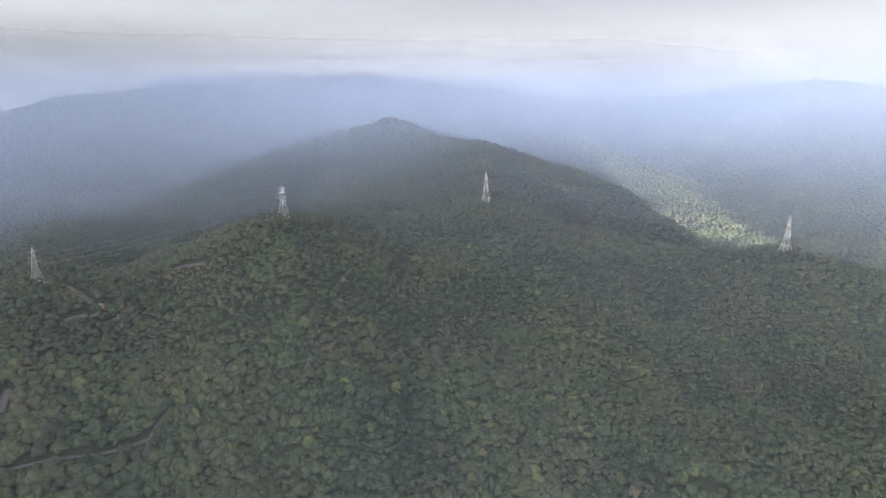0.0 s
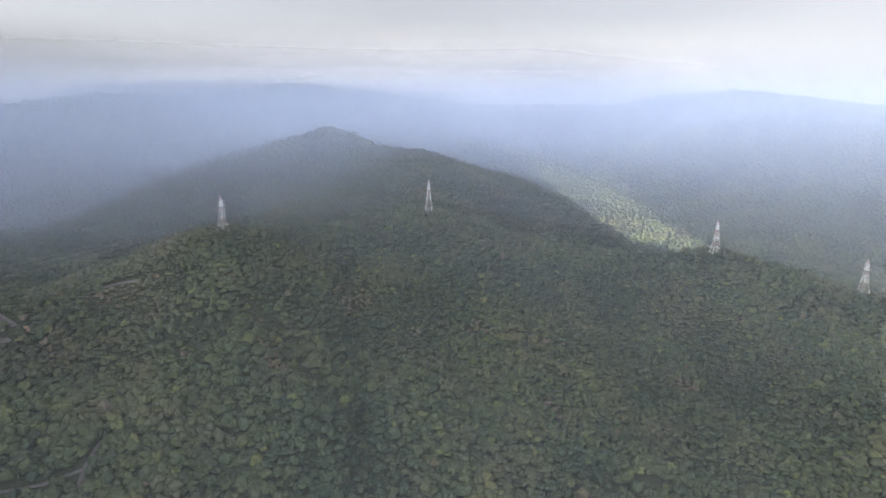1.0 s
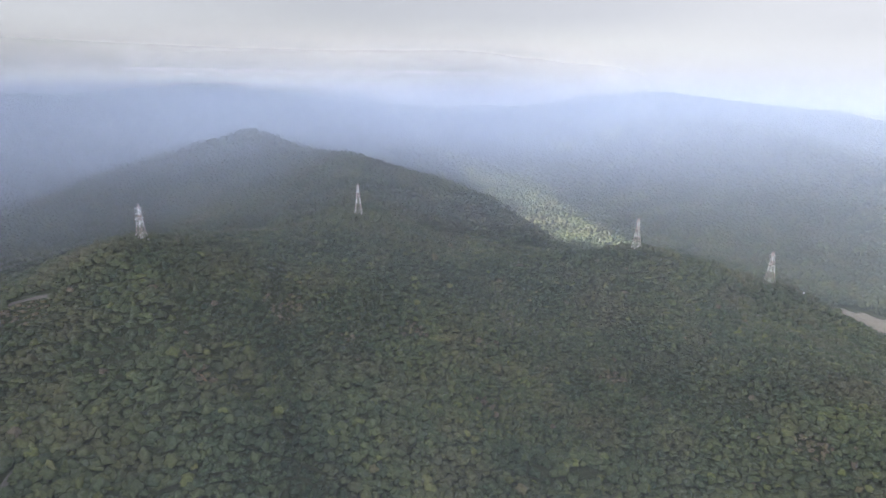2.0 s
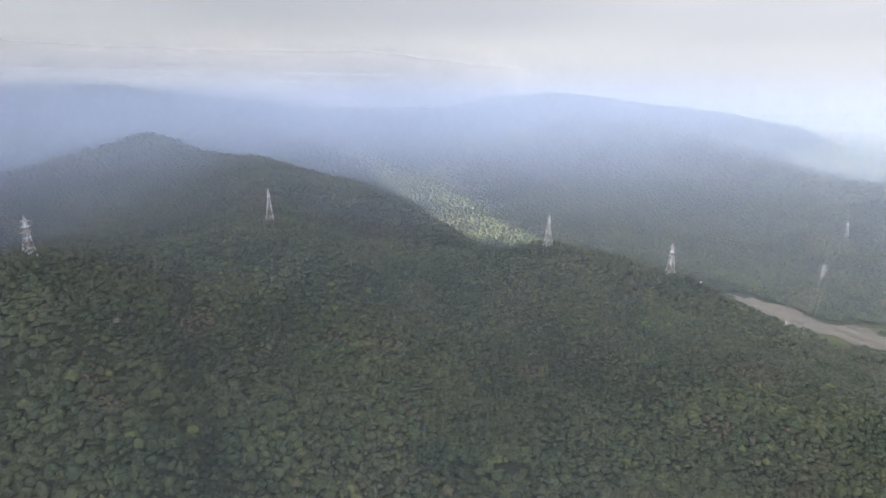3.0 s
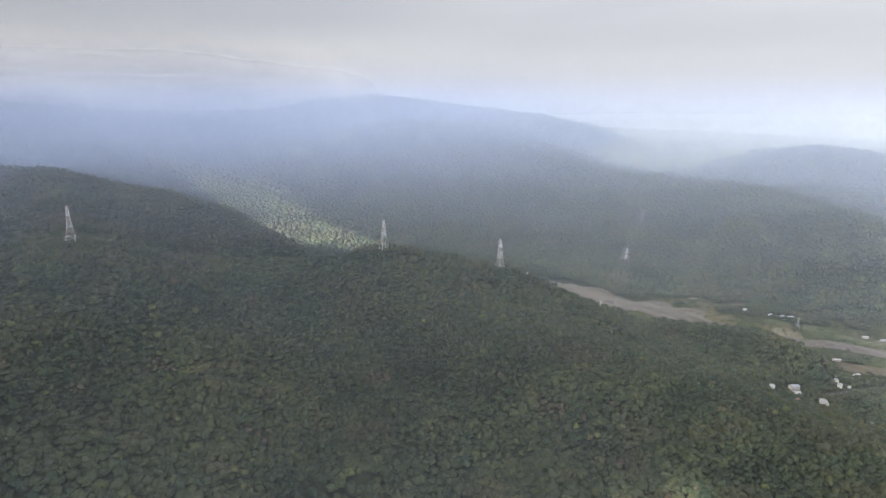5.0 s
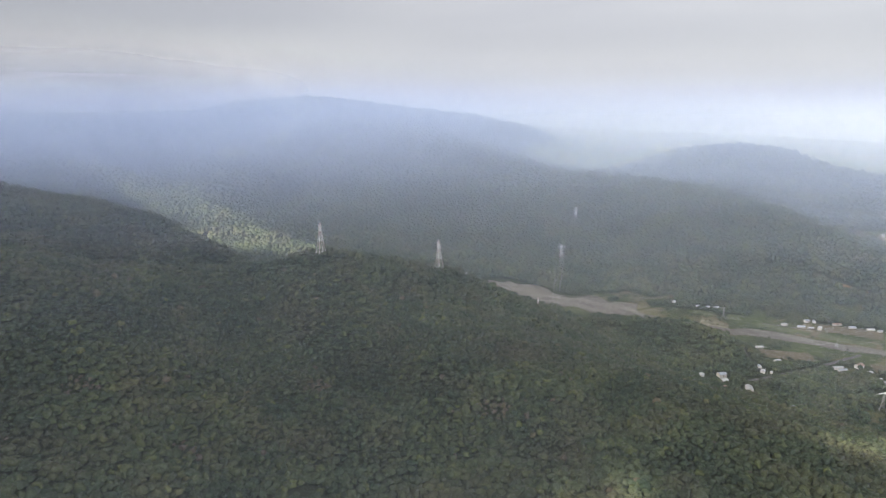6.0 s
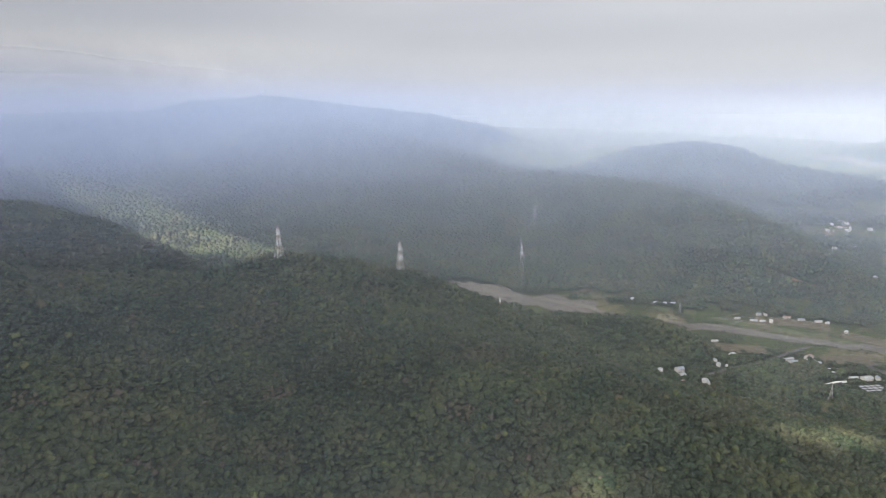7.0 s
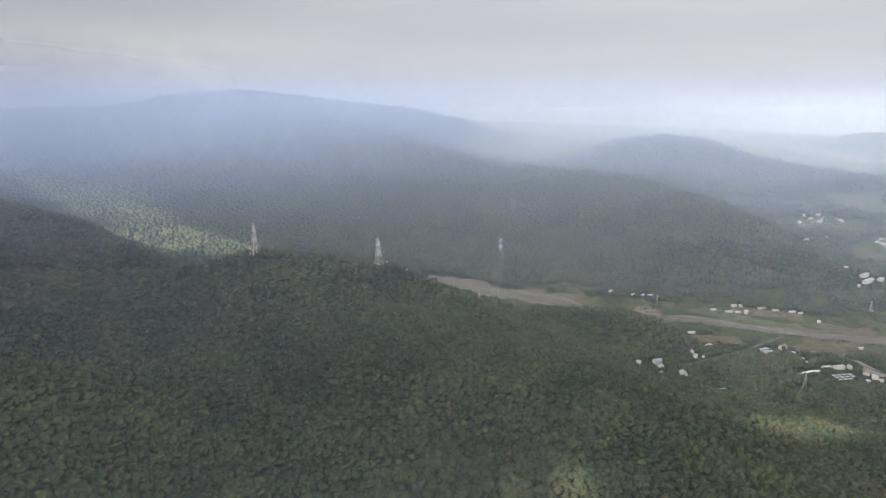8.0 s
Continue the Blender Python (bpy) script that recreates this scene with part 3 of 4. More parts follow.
def sector(x, y, lo, hi):
    az, r = np.degrees(np.arctan2(x, y)), np.hypot(x, y)
    return (r > lo) & (r <= hi) & (az > -42 - 6000 / r.clip(200)) & (az < 88 + 4000 / r.clip(200))


def forested(x, y, h, rng):
    wood = 1 - open_land(x, y, h)
    return (rng.uniform(0, 1, x.shape) < wood * wood) & ~no_trees(x, y)


def stand_of(name, label, x, y, rng, shapes, radius, tall, lift):
    """One mesh of many crowns."""
    z = height(x, y)
    pick = rng.randint(0, len(shapes), len(x))
    stand = noise2(x, y, 45, 31)
    tint = np.clip(0.62 * rng.beta(2.0, 2.2, len(x)) + 0.40 * (stand - 0.30) + 0.10 * rng.uniform(-1, 1, len(x)), 0, 0.86)
    odd = rng.uniform(0, 1, len(x))
    tint = np.where(odd > 0.982, rng.uniform(0.84, 1.0, len(x)), tint) if radius < 4.5 else np.clip(tint, 0, 0.72)
    small = np.ones(len(x))
    for bx, by, br in DRY_SPOTS:
        spot = np.hypot(x - bx, y - by) < br * rng.uniform(0.6, 1.2, len(x))
        tint, small = np.where(spot, rng.uniform(0.94, 1.0, len(x)), tint), np.where(spot, 0.6, small)
    vs, fs, ts, count = [], [], [], 0
    for k, (sv, sf) in enumerate(shapes):
        at = np.where(pick == k)[0]
        if not len(at):
            continue
        a = rng.uniform(0, 2 * np.pi, len(at))
        r = radius * rng.uniform(0.62, 1.38, len(at)) * (0.85 + 0.35 * stand[at]) * small[at]
        tz = r * tall * rng.uniform(0.8, 1.25, len(at))
        c, s = np.cos(a)[:, None], np.sin(a)[:, None]
        px = (sv[:, 0] * c - sv[:, 1] * s) * r[:, None] + x[at, None]
        py = (sv[:, 0] * s + sv[:, 1] * c) * r[:, None] + y[at, None]
        pz = sv[:, 2] * tz[:, None] + (z[at] + lift * rng.uniform(0.6, 1.3, len(at)))[:, None]
        vs.append(np.stack([px, py, pz], -1).reshape(-1, 3))
        fs.append((sf[None] + (np.arange(len(at)) * len(sv))[:, None, None] + count).reshape(-1, 3))
        ts.append(np.repeat(tint[at], len(sv)))
        count += len(at) * len(sv)
    me = mesh_of(name, np.concatenate(vs), np.concatenate(fs), LEAF, {"tint": np.concatenate(ts)}, True)
    return tagged(new(name, me), label, "forest", kind="stuff")


def slope_towards(x, y):
    """How far the ground faces the air over the near valley: below 0 on slopes that turn away from it."""
    e = 8.0
    h = height(x, y)
    nx, ny = (height(x - e, y) - height(x + e, y)) / (2 * e), (height(x, y - e) - height(x, y + e)) / (2 * e)
    r = np.hypot(x, y)
    return (-nx * x - ny * y + (465 - h)) / r


def build_forest():
    rng = np.random.RandomState(11)
    near = [dome_shape(rng, 3, 13, 0.06) for _ in range(24)]
    mid = [dome_shape(rng, 2, 5, 0.0) for _ in range(16)]
    far = [crown_shape(rng, 1, 0, -0.05) for _ in range(8)]

    def wooded(x0, x1, y0, y1, gap, lo, hi, facing):
        x, y = scatter(rng, x0, x1, y0, y1, gap)
        ok = sector(x, y, lo, hi)
        x, y = x[ok], y[ok]
        ok = forested(x, y, height(x, y), rng) & (slope_towards(x, y) > facing)
        return x[ok], y[ok]

    x, y = wooded(-620, 900, -80, 900, 5.3, 385, 830, -0.70)
    apart = (np.hypot(x - 185, y - 400) < 62) & (rng.uniform(0, 1, len(x)) < 0.7)
    close = np.hypot(x, y) < 515
    stand_of("forest_near", "dense mixed evergreen forest with yellowish and brown crowns on a slope", x[close & ~apart], y[close & ~apart], rng, near, 3.9, 1.05, 1.0)
    stand_of("forest_ridge", "dense dark evergreen forest up to the ridge with pylons", x[~close], y[~close], rng, mid, 3.9, 1.05, 1.0)
    singles = (x[apart & close], y[apart & close])
    x, y = wooded(-1400, 1650, -160, 1650, 7.9, 830, 1120, -0.08)
    stand_of("forest_middle", "dense dark green forest over hills and the valley sides", x, y, rng, mid, 5.0, 1.1, 1.2)
    x, y = wooded(-1400, 1650, -160, 1650, 7.3, 1120, 1600, -0.08)
    stand_of("forest_valley", "green forest on the hills round the valley floor", x, y, rng, far, 4.6, 1.0, 1.2)
    x, y = wooded(-2200, 2450, -300, 2450, 10.6, 1600, 2400, -0.04)
    stand_of("forest_beyond", "green forest on the slopes beyond the valley", x, y, rng, far, 6.6, 1.15, 1.0)
    x, y = wooded(-3300, 4300, -300, 4300, 18.5, 2400, 4300, -0.02)
    stand_of("forest_far", "hazy green forest on distant mountains", x, y, rng, far, 10.5, 0.9, 1.0)
    x, y = scatter(rng, 980, 1560, 0, 980, 7.0)
    h = height(x, y)
    some = (h < 60) & (rng.uniform(0, 1, len(x)) < 0.75 * noise2(x, y, 30, 71)) & ~no_trees(x, y) & (open_land(x, y, h) > 0.3)
    stand_of("scrub", "scattered shrubs and young trees between the fields", x[some], y[some], rng, far, 2.3, 0.9, 0.3)
    return singles


def build_single_trees(singles):
    """The trees of one stretch of the near slope, each with trunk, limbs and crown."""
    rng = np.random.RandomState(5)
    x, y = singles[0][:300], singles[1][:300]
    z = height(x, y)
    kinds = []
    for k in range(10):
        tree = thing("tree", Matrix(), "broadleaf tree with a dense green crown on the hillside", "tree", "trees on the near slope")
        bm = bmesh.new()
        tall = 6.5
        for a, b, r0, r1 in [((0, 0, -1.0), (0.15, 0.1, tall * 0.62), 0.30, 0.16)] + [
                ((0.1, 0.05, tall * (0.35 + 0.07 * i)), (1.9 * math.cos(2.2 * i + k), 1.9 * math.sin(2.2 * i + k), tall * (0.66 + 0.05 * i)), 0.13, 0.05) for i in range(4)]:
            bar(bm, a, b, r0, r1, 6)
        part("trunk", bm, BARK, tree)
        sv, sf = dome_shape(rng, 3, 10, -0.35)
        lv, lf = crown_shape(rng, 0, 60)
        sv, sf = np.concatenate([sv * (1, 1, 0.9) + (0, 0, 0.15), lv * 0.98]), np.concatenate([sf, lf + len(sv)])
        sv = sv * (3.9, 3.9, 3.4) + (0, 0, 2.4)
        tint = [0.12, 0.25, 0.33, 0.42, 0.38, 0.50, 0.58, 0.66, 0.80, 0.3][k]
        me = mesh_of("crown", sv, sf, LEAF, {"tint": np.full(len(sv), tint)}, True)
        crown = new("crown", me)
        crown.parent = tree
        kinds.append(tree)
    for i in range(len(x)):
        k = rng.randint(0, 10)
        m = Matrix.LocRotScale((x[i], y[i], z[i]), Euler((0, 0, rng.uniform(0, 6.28))), None)
        s = rng.uniform(0.75, 1.2)
        if i < 10:
            tree = kinds[i]
            tree.matrix_basis = m @ Matrix.Diagonal((s, s, s * 1.02, 1))
        else:
            tree = copy_thing(kinds[k], Matrix())
            tree.matrix_basis = m @ Matrix.Diagonal((s, s, s * rng.uniform(0.9, 1.15), 1))


build_single_trees(build_forest())


# ---- river, roads and bare soil ----
def ribbon(name, line, half, mat, lift, wobble=0.0, step=9.0, across=4):
    """A strip laid on the land along a line."""
    pts = []
    for (x0, y0), (x1, y1) in zip(line, line[1:]):
        n = max(1, int(math.hypot(x1 - x0, y1 - y0) / step))
        pts += [(x0 + (x1 - x0) * i / n, y0 + (y1 - y0) * i / n) for i in range(n)]
    p = np.array(pts + [line[-1]], float)
    for _ in range(4):
        p[1:-1] = 0.5 * p[1:-1] + 0.25 * (p[:-2] + p[2:])
    d = np.gradient(p, axis=0)
    d /= np.hypot(d[:, 0], d[:, 1])[:, None]
    side = np.stack([-d[:, 1], d[:, 0]], 1)
    s = np.linspace(-1, 1, across + 1)
    wide = half * (1 + wobble * (noise2(p[:, 0], p[:, 1], 40, 61) - 0.5)[:, None] * np.sign(s + 1e-9))
    wide = np.where(s[None] > 0, wide * (1 + wobble * (noise2(p[:, 0], p[:, 1], 33, 62) - 0.5))[:, None], wide)
    q = p[:, None] + side[:, None] * (wide * s)[:, :, None]
    x, y = q[:, :, 0].ravel(), q[:, :, 1].ravel()
    v = np.stack([x, y, height(x, y) + lift - 0.6 * np.tile(np.abs(s) > 0.99, len(p))], 1)
    idx = np.arange(len(v)).reshape(len(p), across + 1)
    quads = np.stack([idx[:-1, :-1], idx[:-1, 1:], idx[1:, 1:], idx[1:, :-1]], -1).reshape(-1, 4)
    return new(name, mesh_of(name, v, quads[:, ::-1], mat, None, True))


tagged(ribbon("river_bed", VALLEY_LINE, 19, GRAVEL, 0.8, 1.1), "dry gravel river bed across the valley floor", "river bed", kind="structure")
tagged(ribbon("gravel_bar", GRAVEL_BAR, 48, GRAVEL, 1.1, 0.9, 9.0, 8), "wide pale gravel bar beside the river", "gravel bar", kind="structure")
tagged(ribbon("river_bed", FAR_RIVER, 30, SAND, 2.0, 0.9, 20.0), "pale sandy river bed across the far plain", "river bed", kind="structure")
for line, half in ROADS:
    tagged(ribbon("road", line, half, ASPHALT, 1.2, 0.2, 6.0), "narrow grey mountain road cut into the slope", "road", kind="structure")
for line, half in VALLEY_ROADS:
    tagged(ribbon("road", line, half, ASPHALT, 1.0, 0.1), "pale road on the valley floor", "road", kind="structure")
for line, half, crop in PLOTS:
    tagged(ribbon("field", line, half, {"green": CROP, "brown": FALLOW, "yard": YARD}[crop], 0.9, 0.35, 7.0, 6),
           {"green": "green crop field in rows on the valley floor", "brown": "dry brown fallow field with weeds", "yard": "pale gravel yard beside the houses"}[crop],
           "field", kind="structure")
for line, half in SLIPS:
    tagged(ribbon("landslip", line, half, EARTH, 1.0, 1.2, 4.0), "reddish bare landslip in the forest", "landslip", kind="structure")
for line, half in BARE:
    tagged(ribbon("bare_soil", line, half, EARTH, 1.2, 1.0, 6.0), "orange bare soil cleared on the hillside", "bare soil", kind="structure")


# ---- pylons ----
def lattice(bm, z0, z1, w0, w1, leg, brace, panels):
    """Four raking legs and crossed bracing between two heights."""
    corners = [(-1, -1), (1, -1), (1, 1), (-1, 1)]
    for i in range(panels):
        a, b = z0 + (z1 - z0) * i / panels, z0 + (z1 - z0) * (i + 1) / panels
        wa, wb = w0 + (w1 - w0) * i / panels, w0 + (w1 - w0) * (i + 1) / panels
        for (cx, cy), (dx, dy) in zip(corners, corners[1:] + corners[:1]):
            bar(bm, (cx * wa, cy * wa, a), (cx * wb, cy * wb, b), leg)
            bar(bm, (cx * wa, cy * wa, a), (dx * wb, dy * wb, b), brace)
            bar(bm, (dx * wa, dy * wa, a), (cx * wb, cy * wb, b), brace)
            bar(bm, (cx * wb, cy * wb, b), (dx * wb, dy * wb, b), brace)


def arm_shape(reach, deep, wide, brace):
    bm = bmesh.new()
    for y in (-wide, wide):
        bar(bm, (wide, y, 0), (reach, 0, 0.1), brace)
        bar(bm, (wide, y, deep), (reach, 0, 0.1), brace)
        for i in range(3):
            u, w = (i + 0.5) / 3.2, (i + 1.2) / 3.2
            bar(bm, (wide + (reach - wide) * u, y * (1 - u), 0), (wide + (reach - wide) * w, y * (1 - w), deep * (1 - w)), brace * 0.7)
    return bm


def insulator_shape(n=7):
    bm = bmesh.new()
    bar(bm, (0, 0, 0), (0, 0, -2.6), 0.05, 0.05, 5)
    for i in range(n):
        bmesh.ops.create_cone(bm, cap_ends=True, segments=7, radius1=0.20, radius2=0.08, depth=0.16, matrix=Matrix.Translation((0, 0, -0.4 - 0.3 * i)))
    return bm


def pylon(tall, style, m):
    """A lattice tower; returns the ends of its arms in the world."""
    label = {"grey": "galvanised steel lattice pylon with six cross arms on a wooded ridge",
             "banded": "red and white banded lattice pylon standing above the trees",
             "tee": "red and white lattice pylon with broad top arms by the valley"}[style]
    ob = thing("pylon", m, label, "pylon", "pylons of the power lines")
    base, waist, top = tall * 0.118, tall * 0.040, tall * 0.020
    cuts = [0.0, 0.17, 0.36, 0.54, 0.70, 0.84, 0.94]
    wides = [base, base * 0.80, base * 0.58, waist * 1.22, waist * 0.88, waist * 0.70, top]
    leg, brace = 0.0036 * tall, 0.0015 * tall
    for i, (a, b) in enumerate(zip(cuts, cuts[1:])):
        bm = bmesh.new()
        lattice(bm, a * tall, b * tall, wides[i], wides[i + 1], leg, brace, 1 if i == 0 else 2)
        mat = STEEL if style == "grey" else (WHITE_PAINT if i % 2 == 0 else RED_PAINT)
        part("tower_section", bm, mat, ob)
    bm = bmesh.new()
    for c in ((-1, -1), (1, -1), (1, 1), (-1, 1)):
        bar(bm, (c[0] * top, c[1] * top, 0.94 * tall), (0, 0, tall), leg * 0.8)
    part("peak", bm, STEEL if style == "grey" else RED_PAINT, ob)
    for c in ((-1, -1), (1, -1), (1, 1), (-1, 1)):
        bm = bmesh.new()
        box(bm, (c[0] * base, c[1] * base, -0.4), (1.4, 1.4, 1.8))
        part("footing", bm, CONCRETE, ob)
    tiers = [(0.66, 0.20), (0.86, 0.24)] if style == "tee" else [(0.58, 0.165), (0.72, 0.155), (0.86, 0.140)]
    ends = []
    for level, reach in tiers:
        shape = insul = None
        for turn in (0, math.pi):
            r = Matrix.Translation((0, 0, level * tall)) @ Matrix.Rotation(turn, 4, "Z")
            if shape is None:
                arm = part("cross_arm", arm_shape(reach * tall, 0.035 * tall, wides[4] * 0.8, brace), STEEL if style == "grey" else WHITE_PAINT, ob)
                hang = part("insulator", insulator_shape(), CERAMIC, ob)
                shape, insul = arm.data, hang.data
            else:
                arm, hang = new("cross_arm", shape), new("insulator", insul)
                arm.parent = hang.parent = ob
            arm.matrix_basis = r
            hang.matrix_basis = r @ Matrix.Translation((reach * tall * 0.97, 0, 0))
            ends.append(m @ hang.matrix_basis @ Vector((0, 0, -2.7)))
    ends.append(m @ Vector((0, 0, tall)))
    return ends


def cable(a, b, sag, thick):
    n = 14
    pts = [a.lerp(b, i / n) - Vector((0, 0, 4 * sag * (i / n) * (1 - i / n))) for i in range(n + 1)]
    bm = bmesh.new()
    for p, q in zip(pts, pts[1:]):
        bar(bm, p, q, thick, thick, 3)
    me = bpy.data.meshes.new("power_cable")
    bm.to_mesh(me)
    bm.free()
    me.materials.append(CABLE)
    tagged(new("power_cable", me), "thin aluminium cable sagging between two pylons", "power cable", "power cables")


def build_pylons():
    ends = []
    for x, y, tall, turn, style in PYLONS:
        z = float(height(np.array([x]), np.array([y]))[0])
        ends.append(pylon(tall, style, pose(x, y, z + 0.4, 0, 0, turn)))
    for i, j in [(0, 1), (1, 2), (2, 3), (3, 4), (4, 5), (6, 7), (7, 8), (8, 9)]:
        a, b = ends[i], ends[j]
        pairs = zip(a, b) if len(a) == len(b) else zip(a[:2] + a[-1:], b[-3:-1] + b[-1:])
        for p, q in pairs:
            cable(p, q, 0.028 * (p - q).length, 0.05 if i < 6 else 0.16)


build_pylons()


# ---- houses ----
def gable(bm, length, width, z, rise, over, thick):
    """Two roof slabs that meet at the ridge, with eaves."""
    for s in (-1, 1):
        a = [(x, s * (width / 2 + over), z - rise * over / (width / 2)) for x in (-length / 2 - over, length / 2 + over)]
        b = [(x, 0, z + rise) for x in (length / 2 + over, -length / 2 - over)]
        low = [bm.verts.new(v) for v in a + b]
        up = [bm.verts.new((v[0], v[1], v[2] + thick)) for v in a + b]
        bm.faces.new(low[::-1]), bm.faces.new(up)
        for i in range(4):
            j = (i + 1) % 4
            bm.faces.new((low[i], low[j], up[j], up[i]))


def wall_shape(length, width, tall, rise):
    bm = bmesh.new()
    x, y = length / 2, width / 2
    ring = [bm.verts.new((sx * x, sy * y, z)) for z in (-1.5, tall) for sx, sy in ((-1, -1), (1, -1), (1, 1), (-1, 1))]
    for i in range(4):
        j = (i + 1) % 4
        bm.faces.new((ring[i], ring[j], ring[4 + j], ring[4 + i]))
    for sx, i, j in ((-1, 4, 7), (1, 5, 6)):
        t = bm.verts.new((sx * x, 0, tall + rise))
        bm.faces.new((ring[i], ring[j], t))
    return bm


WINDOW = bpy.data.meshes.new("window")
PANE = bpy.data.meshes.new("pane")
DOOR = bpy.data.meshes.new("door")
for shape, sizes, mat in ((WINDOW, (1.6, 0.16, 1.4), WHITE_PAINT), (PANE, (1.36, 0.06, 1.16), GLASS), (DOOR, (1.2, 0.14, 2.2), DARK_WOOD)):
    bm = bmesh.new()
    box(bm, (0, 0, 0), sizes)
    if shape is WINDOW:
        bmesh.ops.bevel(bm, geom=bm.edges[:], offset=0.03, segments=1, affect="EDGES")
    bm.to_mesh(shape)
    bm.free()
    shape.materials.append(mat)


def house(x, y, length, width, tall, turn, roof, floors, group, windows=True):
    length, width, tall = 0.74 * length, 0.78 * width, 0.85 * tall
    z = float(height(np.array([x]), np.array([y]))[0])
    words = {"white": "white sheet-metal roof", "pale": "pale grey roof", "slate": "blue-grey slate roof", "rust": "rusty red-brown roof"}[roof]
    ob = thing("house", pose(x, y, z + 0.5, 0, 0, turn), f"low plastered house with a {words} among trees", "house", group)
    rise = width * (0.16 if roof in ("white", "pale") else 0.26)
    part("wall", wall_shape(length, width, tall, rise), PLASTER, ob)
    bm = bmesh.new()
    gable(bm, length, width, tall, rise, 0.5, 0.16)
    part("roof", bm, ROOFS[roof], ob, words)
    n = max(2, int(length / 4.5)) if windows else 2
    for s in (-1, 1):
        for f in range(floors):
            for i in range(n):
                if s < 0 and f == 0 and i == n // 2:
                    d = new("door", DOOR)
                    d.parent, d.location = ob, (-length / 2 + (i + 0.5) * length / n, s * width / 2, 1.0)
                    continue
                w = new("window", WINDOW)
                w.parent, w.location = ob, (-length / 2 + (i + 0.5) * length / n, s * (width / 2 + 0.02), 1.6 + 2.8 * f)
                g = new("pane", PANE)
                g.parent, g.location = w, (0, s * 0.08, 0)


def tunnel(x, y, length, turn):
    z = float(height(np.array([x]), np.array([y]))[0])
    ob = thing("polytunnel", pose(x, y, z + 0.4, 0, 0, turn), "long white plastic film polytunnel on the valley floor", "greenhouse", "polytunnels")
    bm = bmesh.new()
    n = 10
    rows = [[bm.verts.new((u * length / 2, 2.2 * math.cos(math.pi * i / n), 2.4 * math.sin(math.pi * i / n) - 0.4)) for i in range(n + 1)] for u in (-1, 1)]
    for i in range(n):
        bm.faces.new((rows[0][i], rows[1][i], rows[1][i + 1], rows[0][i + 1]))
    bm.faces.new(rows[0]), bm.faces.new(rows[1][::-1])
    part("film", bm, FILM, ob)
    for u in (-0.5, -0.25, 0, 0.25, 0.5):
        bm = bmesh.new()
        for i in range(n):
            p, q = [(u * length, 2.24 * math.cos(math.pi * k / n), 2.44 * math.sin(math.pi * k / n) - 0.4) for k in (i, i + 1)]
            bar(bm, p, q, 0.05)
        part("hoop", bm, STEEL, ob)


def shelter(x, y, turn):
    z = float(height(np.array([x]), np.array([y]))[0])
    ob = thing("shade_shelter", pose(x, y, z + 0.3, 0, 0, turn), "low flat shelter with a pale grey roof panel on posts", "shelter", "shelters in rows")
    bm = bmesh.new()
    box(bm, (0, 0, 2.6), (7.4, 5.4, 0.14))
    bmesh.ops.bevel(bm, geom=bm.edges[:], offset=0.03, segments=1, affect="EDGES")
    part("roof_panel", bm, ROOFS["pale"], ob)
    for sx in (-1, 1):
        for sy in (-1, 1):
            bm = bmesh.new()
            bar(bm, (3.3 * sx, 2.4 * sy, -0.6), (3.3 * sx, 2.4 * sy, 2.6), 0.08)
            part("post", bm, STEEL, ob)


for row in HOUSES:
    house(*row, "houses in the valley")
for tx, ty in TUNNELS:
    tunnel(tx, ty, 20, -40)
for tx, ty in PANELS:
    shelter(tx, ty, -38)


def build_town():
    """Small houses strung along the far road."""
    rng = random.Random(3)
    line = VALLEY_ROADS[-1][0]
    for i in range(46):
        k = rng.randrange(1, len(line) - 1)
        (x0, y0), (x1, y1) = line[k], line[k + 1]
        u, off = rng.random(), rng.choice((-1, 1, 1)) * rng.uniform(24, 170)
        d = math.hypot(x1 - x0, y1 - y0)
        x, y = x0 + (x1 - x0) * u - (y1 - y0) / d * off, y0 + (y1 - y0) * u + (x1 - x0) / d * off
        house(x, y, rng.uniform(10, 26), rng.uniform(8, 13), rng.uniform(5, 9), rng.uniform(-60, 60), rng.choice(("white", "white", "pale", "slate", "rust")), 1, "houses of the far village", False)


build_town()


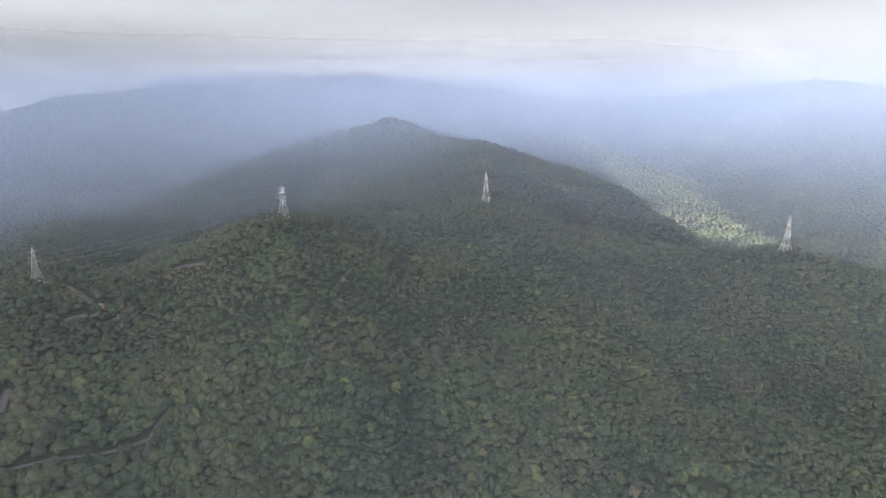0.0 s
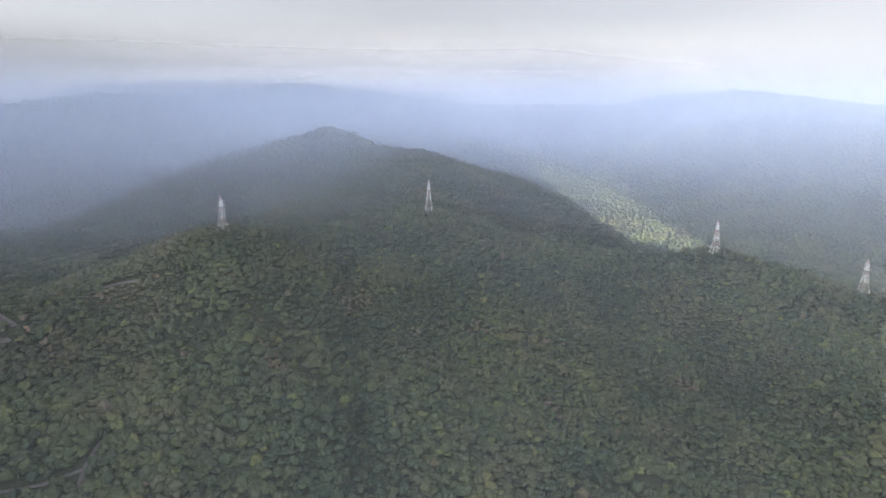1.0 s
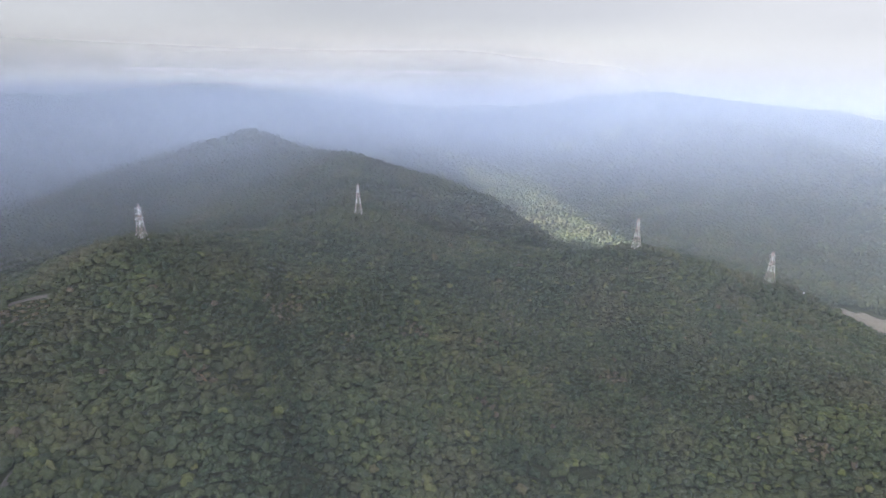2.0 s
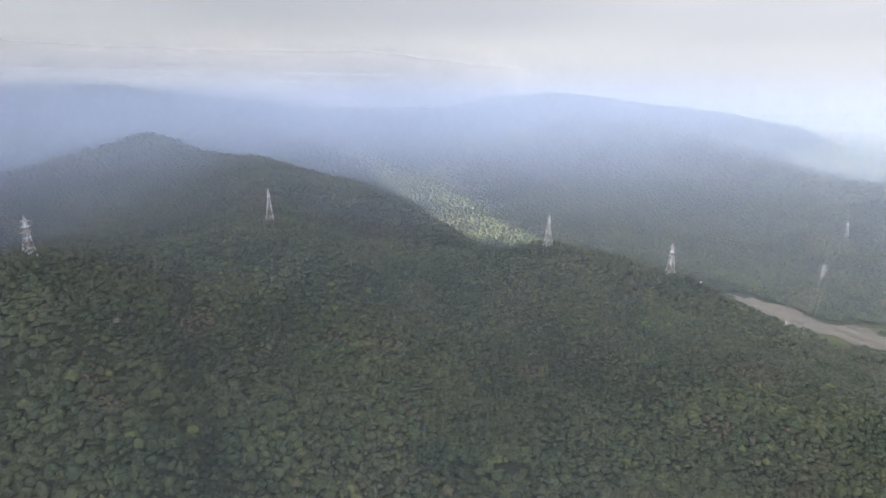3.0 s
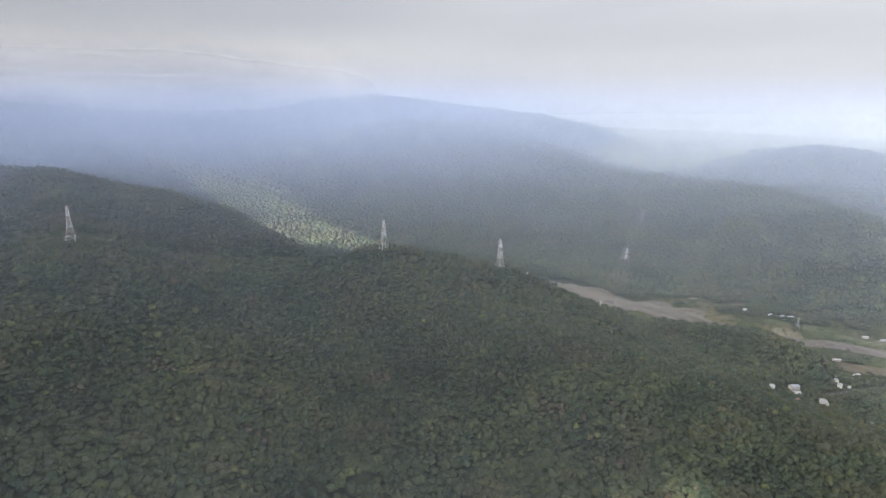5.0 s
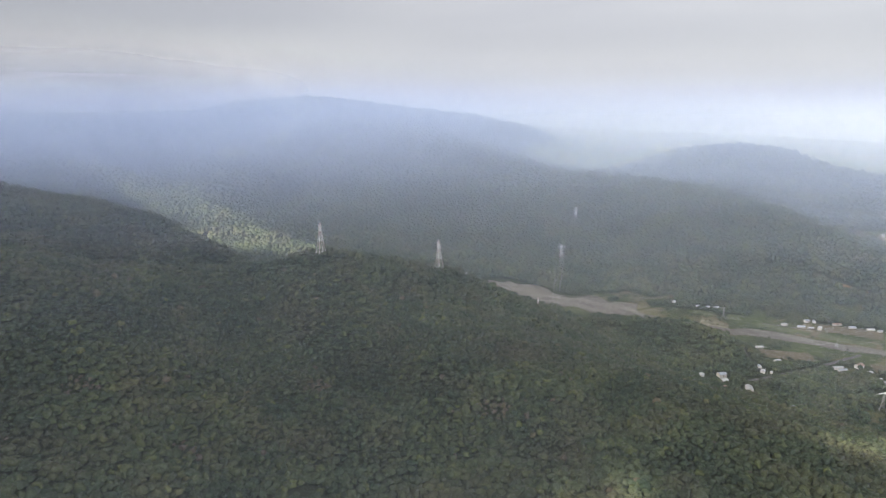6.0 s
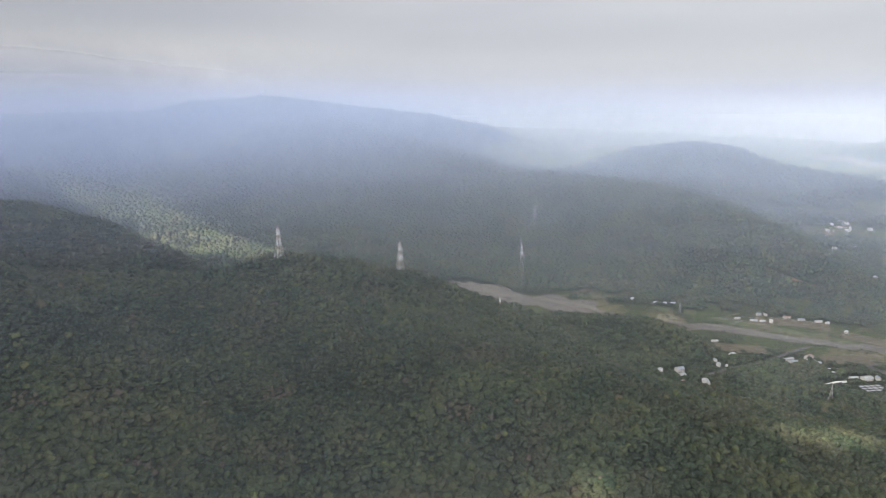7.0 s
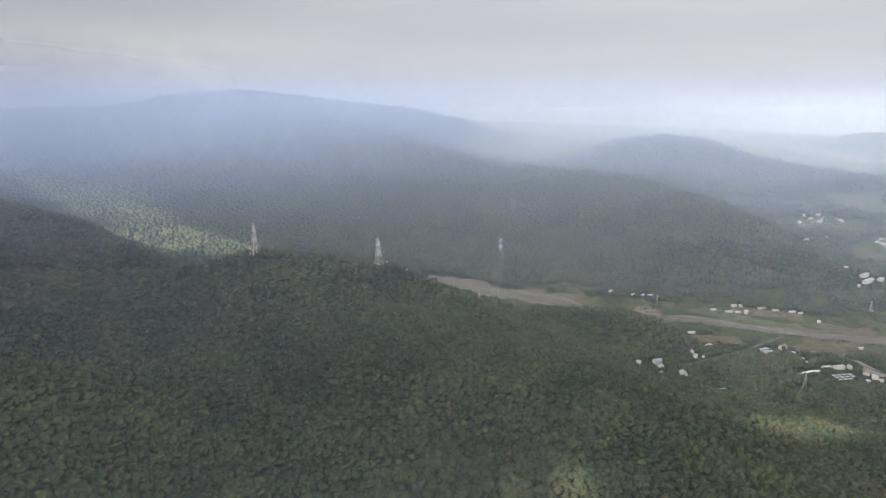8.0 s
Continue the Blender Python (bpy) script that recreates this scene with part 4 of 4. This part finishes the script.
# ---- clouds and haze ----
def build_shade_cloud():
    """An unseen layer added to shade the hills; the sun comes down through its gaps."""
    top = 1350.0
    xs, ys = graded(-3900, 3600, -950, 650, 16.0, 110.0), graded(-4400, 4200, 250, 3350, 16.0, 110.0)
    gx, gy = np.meshgrid(xs, ys)
    x, y = gx.ravel(), gy.ravel()
    cover = np.ones(len(x))
    for px, py, pz, rx, ry, turn, clear_ in GAPS:
        k = (top - pz) / sun_dir.z
        ux, uy = x - px - sun_dir.x * k, y - py - sun_dir.y * k
        c, s = math.cos(radians(turn)), math.sin(radians(turn))
        ux, uy = ux * c + uy * s, uy * c - ux * s
        ux, uy = ux + 0.8 * ry * (noise2(x, y, 70, 41) - 0.5), uy + 0.8 * ry * (noise2(x, y, 70, 42) - 0.5)
        cover = np.minimum(cover, 1 - clear_ * (1 - step01(np.hypot(ux / rx, uy / ry), 0.80, 1.15)))
    # shade set heavier over the ridge with the pylons, lighter to the east
    shade = x - sun_dir.x * (top - 200) / sun_dir.z
    cover = cover * (1.085 - 0.235 * step01(shade, 150, 1000) + 0.02 * (noise2(x, y, 260, 44) - 0.5))
    cover = cover * step01(y, -4400, -4000) * step01(4200 - y, 0, 400) * step01(3600 - x, 0, 400) * step01(x + 3900, 0, 400)
    z = top + 40 * noise2(x, y, 400, 43)
    idx = np.arange(len(xs) * len(ys)).reshape(len(ys), len(xs))
    quads = np.stack([idx[:-1, :-1], idx[:-1, 1:], idx[1:, 1:], idx[1:, :-1]], -1).reshape(-1, 4)
    m, node = material("cloud")
    dens = node("ShaderNodeAttribute", attribute_name="veil").outputs["Fac"]
    droplets = node("ShaderNodeBsdfDiffuse", {"Color": (0.92, 0.93, 0.95, 1)}).outputs[0]
    clear = node("ShaderNodeBsdfTransparent").outputs[0]
    fac = node("ShaderNodeMath", {0: dens, 1: 0.905}, operation="MULTIPLY").outputs[0]
    finish(node, node("ShaderNodeMixShader", {0: fac, 1: clear, 2: droplets}).outputs[0])
    me = mesh_of("shade_cloud", np.stack([x, y, z], 1), quads, m, {"veil": cover}, True)
    tagged(new("shade_cloud", me), "unseen cloud layer added to shade the hills, with gaps for sunlit places", "cloud", kind="stuff")


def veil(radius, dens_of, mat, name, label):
    """A sheet added to stand for haze at one distance, its density given by azimuth, height and height above ground."""
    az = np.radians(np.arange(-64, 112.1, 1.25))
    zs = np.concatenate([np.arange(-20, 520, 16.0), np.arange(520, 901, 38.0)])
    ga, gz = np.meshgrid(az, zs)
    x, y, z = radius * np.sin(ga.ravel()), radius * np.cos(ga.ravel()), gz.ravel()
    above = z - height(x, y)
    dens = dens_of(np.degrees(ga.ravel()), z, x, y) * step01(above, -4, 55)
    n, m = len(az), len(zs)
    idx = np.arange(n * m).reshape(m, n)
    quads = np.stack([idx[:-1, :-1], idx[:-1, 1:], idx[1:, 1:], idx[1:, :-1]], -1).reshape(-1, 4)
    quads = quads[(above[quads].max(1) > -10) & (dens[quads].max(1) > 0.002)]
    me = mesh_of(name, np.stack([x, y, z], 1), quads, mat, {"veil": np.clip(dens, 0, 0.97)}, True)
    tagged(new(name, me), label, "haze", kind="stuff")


def build_haze():
    """Haze between the ridges, denser up towards the cloud base; the cloud bank over the high mountains; bright haze over the plain."""
    for radius, thick in HAZE:
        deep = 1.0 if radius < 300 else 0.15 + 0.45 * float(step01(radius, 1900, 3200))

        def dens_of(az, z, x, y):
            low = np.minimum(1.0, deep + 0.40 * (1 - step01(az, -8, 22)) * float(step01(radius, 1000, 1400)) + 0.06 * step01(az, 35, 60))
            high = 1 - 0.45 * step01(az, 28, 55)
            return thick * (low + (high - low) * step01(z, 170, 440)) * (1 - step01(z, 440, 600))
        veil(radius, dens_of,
             NEAR_MIST if radius < 500 else MIST, "haze", "thin sheet tinted bluish to stand for haze before the ridges")
    for radius, thick, west, east in BANK:
        veil(radius, lambda az, z, x, y: thick * step01(z + 110 * (noise2(x, y, 600, 51) - 0.5), 300, 500) * (1 - step01(z, 600, 860))
             * step01(az, west - 5, west + 5) * (1 - step01(az, east - 10, east + 10)),
             CLOUD_MIST, "cloud_bank", "white cloud bank lying on the high mountains")
    for radius, thick in PLAIN_HAZE:
        veil(radius, lambda az, z, x, y: thick * (1 - step01(z, 270, 560)), PLAIN_MIST, "plain_haze", "pale haze over the far plain")


# the tint of distant air is put into the colour of these sheets
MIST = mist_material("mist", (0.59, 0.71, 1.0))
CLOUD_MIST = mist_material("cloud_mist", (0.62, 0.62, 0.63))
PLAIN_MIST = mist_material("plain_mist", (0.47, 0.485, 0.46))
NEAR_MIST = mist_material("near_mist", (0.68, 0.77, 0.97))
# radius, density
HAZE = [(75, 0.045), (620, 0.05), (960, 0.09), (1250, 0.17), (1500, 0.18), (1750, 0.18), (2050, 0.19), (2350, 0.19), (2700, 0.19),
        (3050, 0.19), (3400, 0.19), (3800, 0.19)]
# radius, density, from and to degrees right of the first heading
BANK = [(2700, 0.22, -6, 14), (3050, 0.45, -14, 18), (3400, 0.65, -90, 22), (3700, 0.60, -90, 26), (4050, 0.50, -90, 34)]
PLAIN_HAZE = [(4180, 0.24), (4420, 0.30), (4650, 0.42), (4880, 0.70)]
# sunlit places: x, y, height, half length, half width, turn, how far the gap opens
GAPS = [(790, 1770, 68, 240, 78, -66, 1.0), (700, 2110, 150, 230, 100, -68, 1.0), (640, 2480, 240, 260, 110, -66, 0.6),
        (1190, 2800, 240, 130, 60, 70, 0.9), (1400, 2700, 320, 170, 75, 40, 1.0), (1800, 3090, 380, 230, 95, 40, 1.0),
        (700, 142, 128, 66, 24, -38, 0.9), (382, 252, 167, 26, 15, 20, 0.65), (358, 290, 165, 16, 10, 20, 0.5)]
build_shade_cloud()
build_haze()
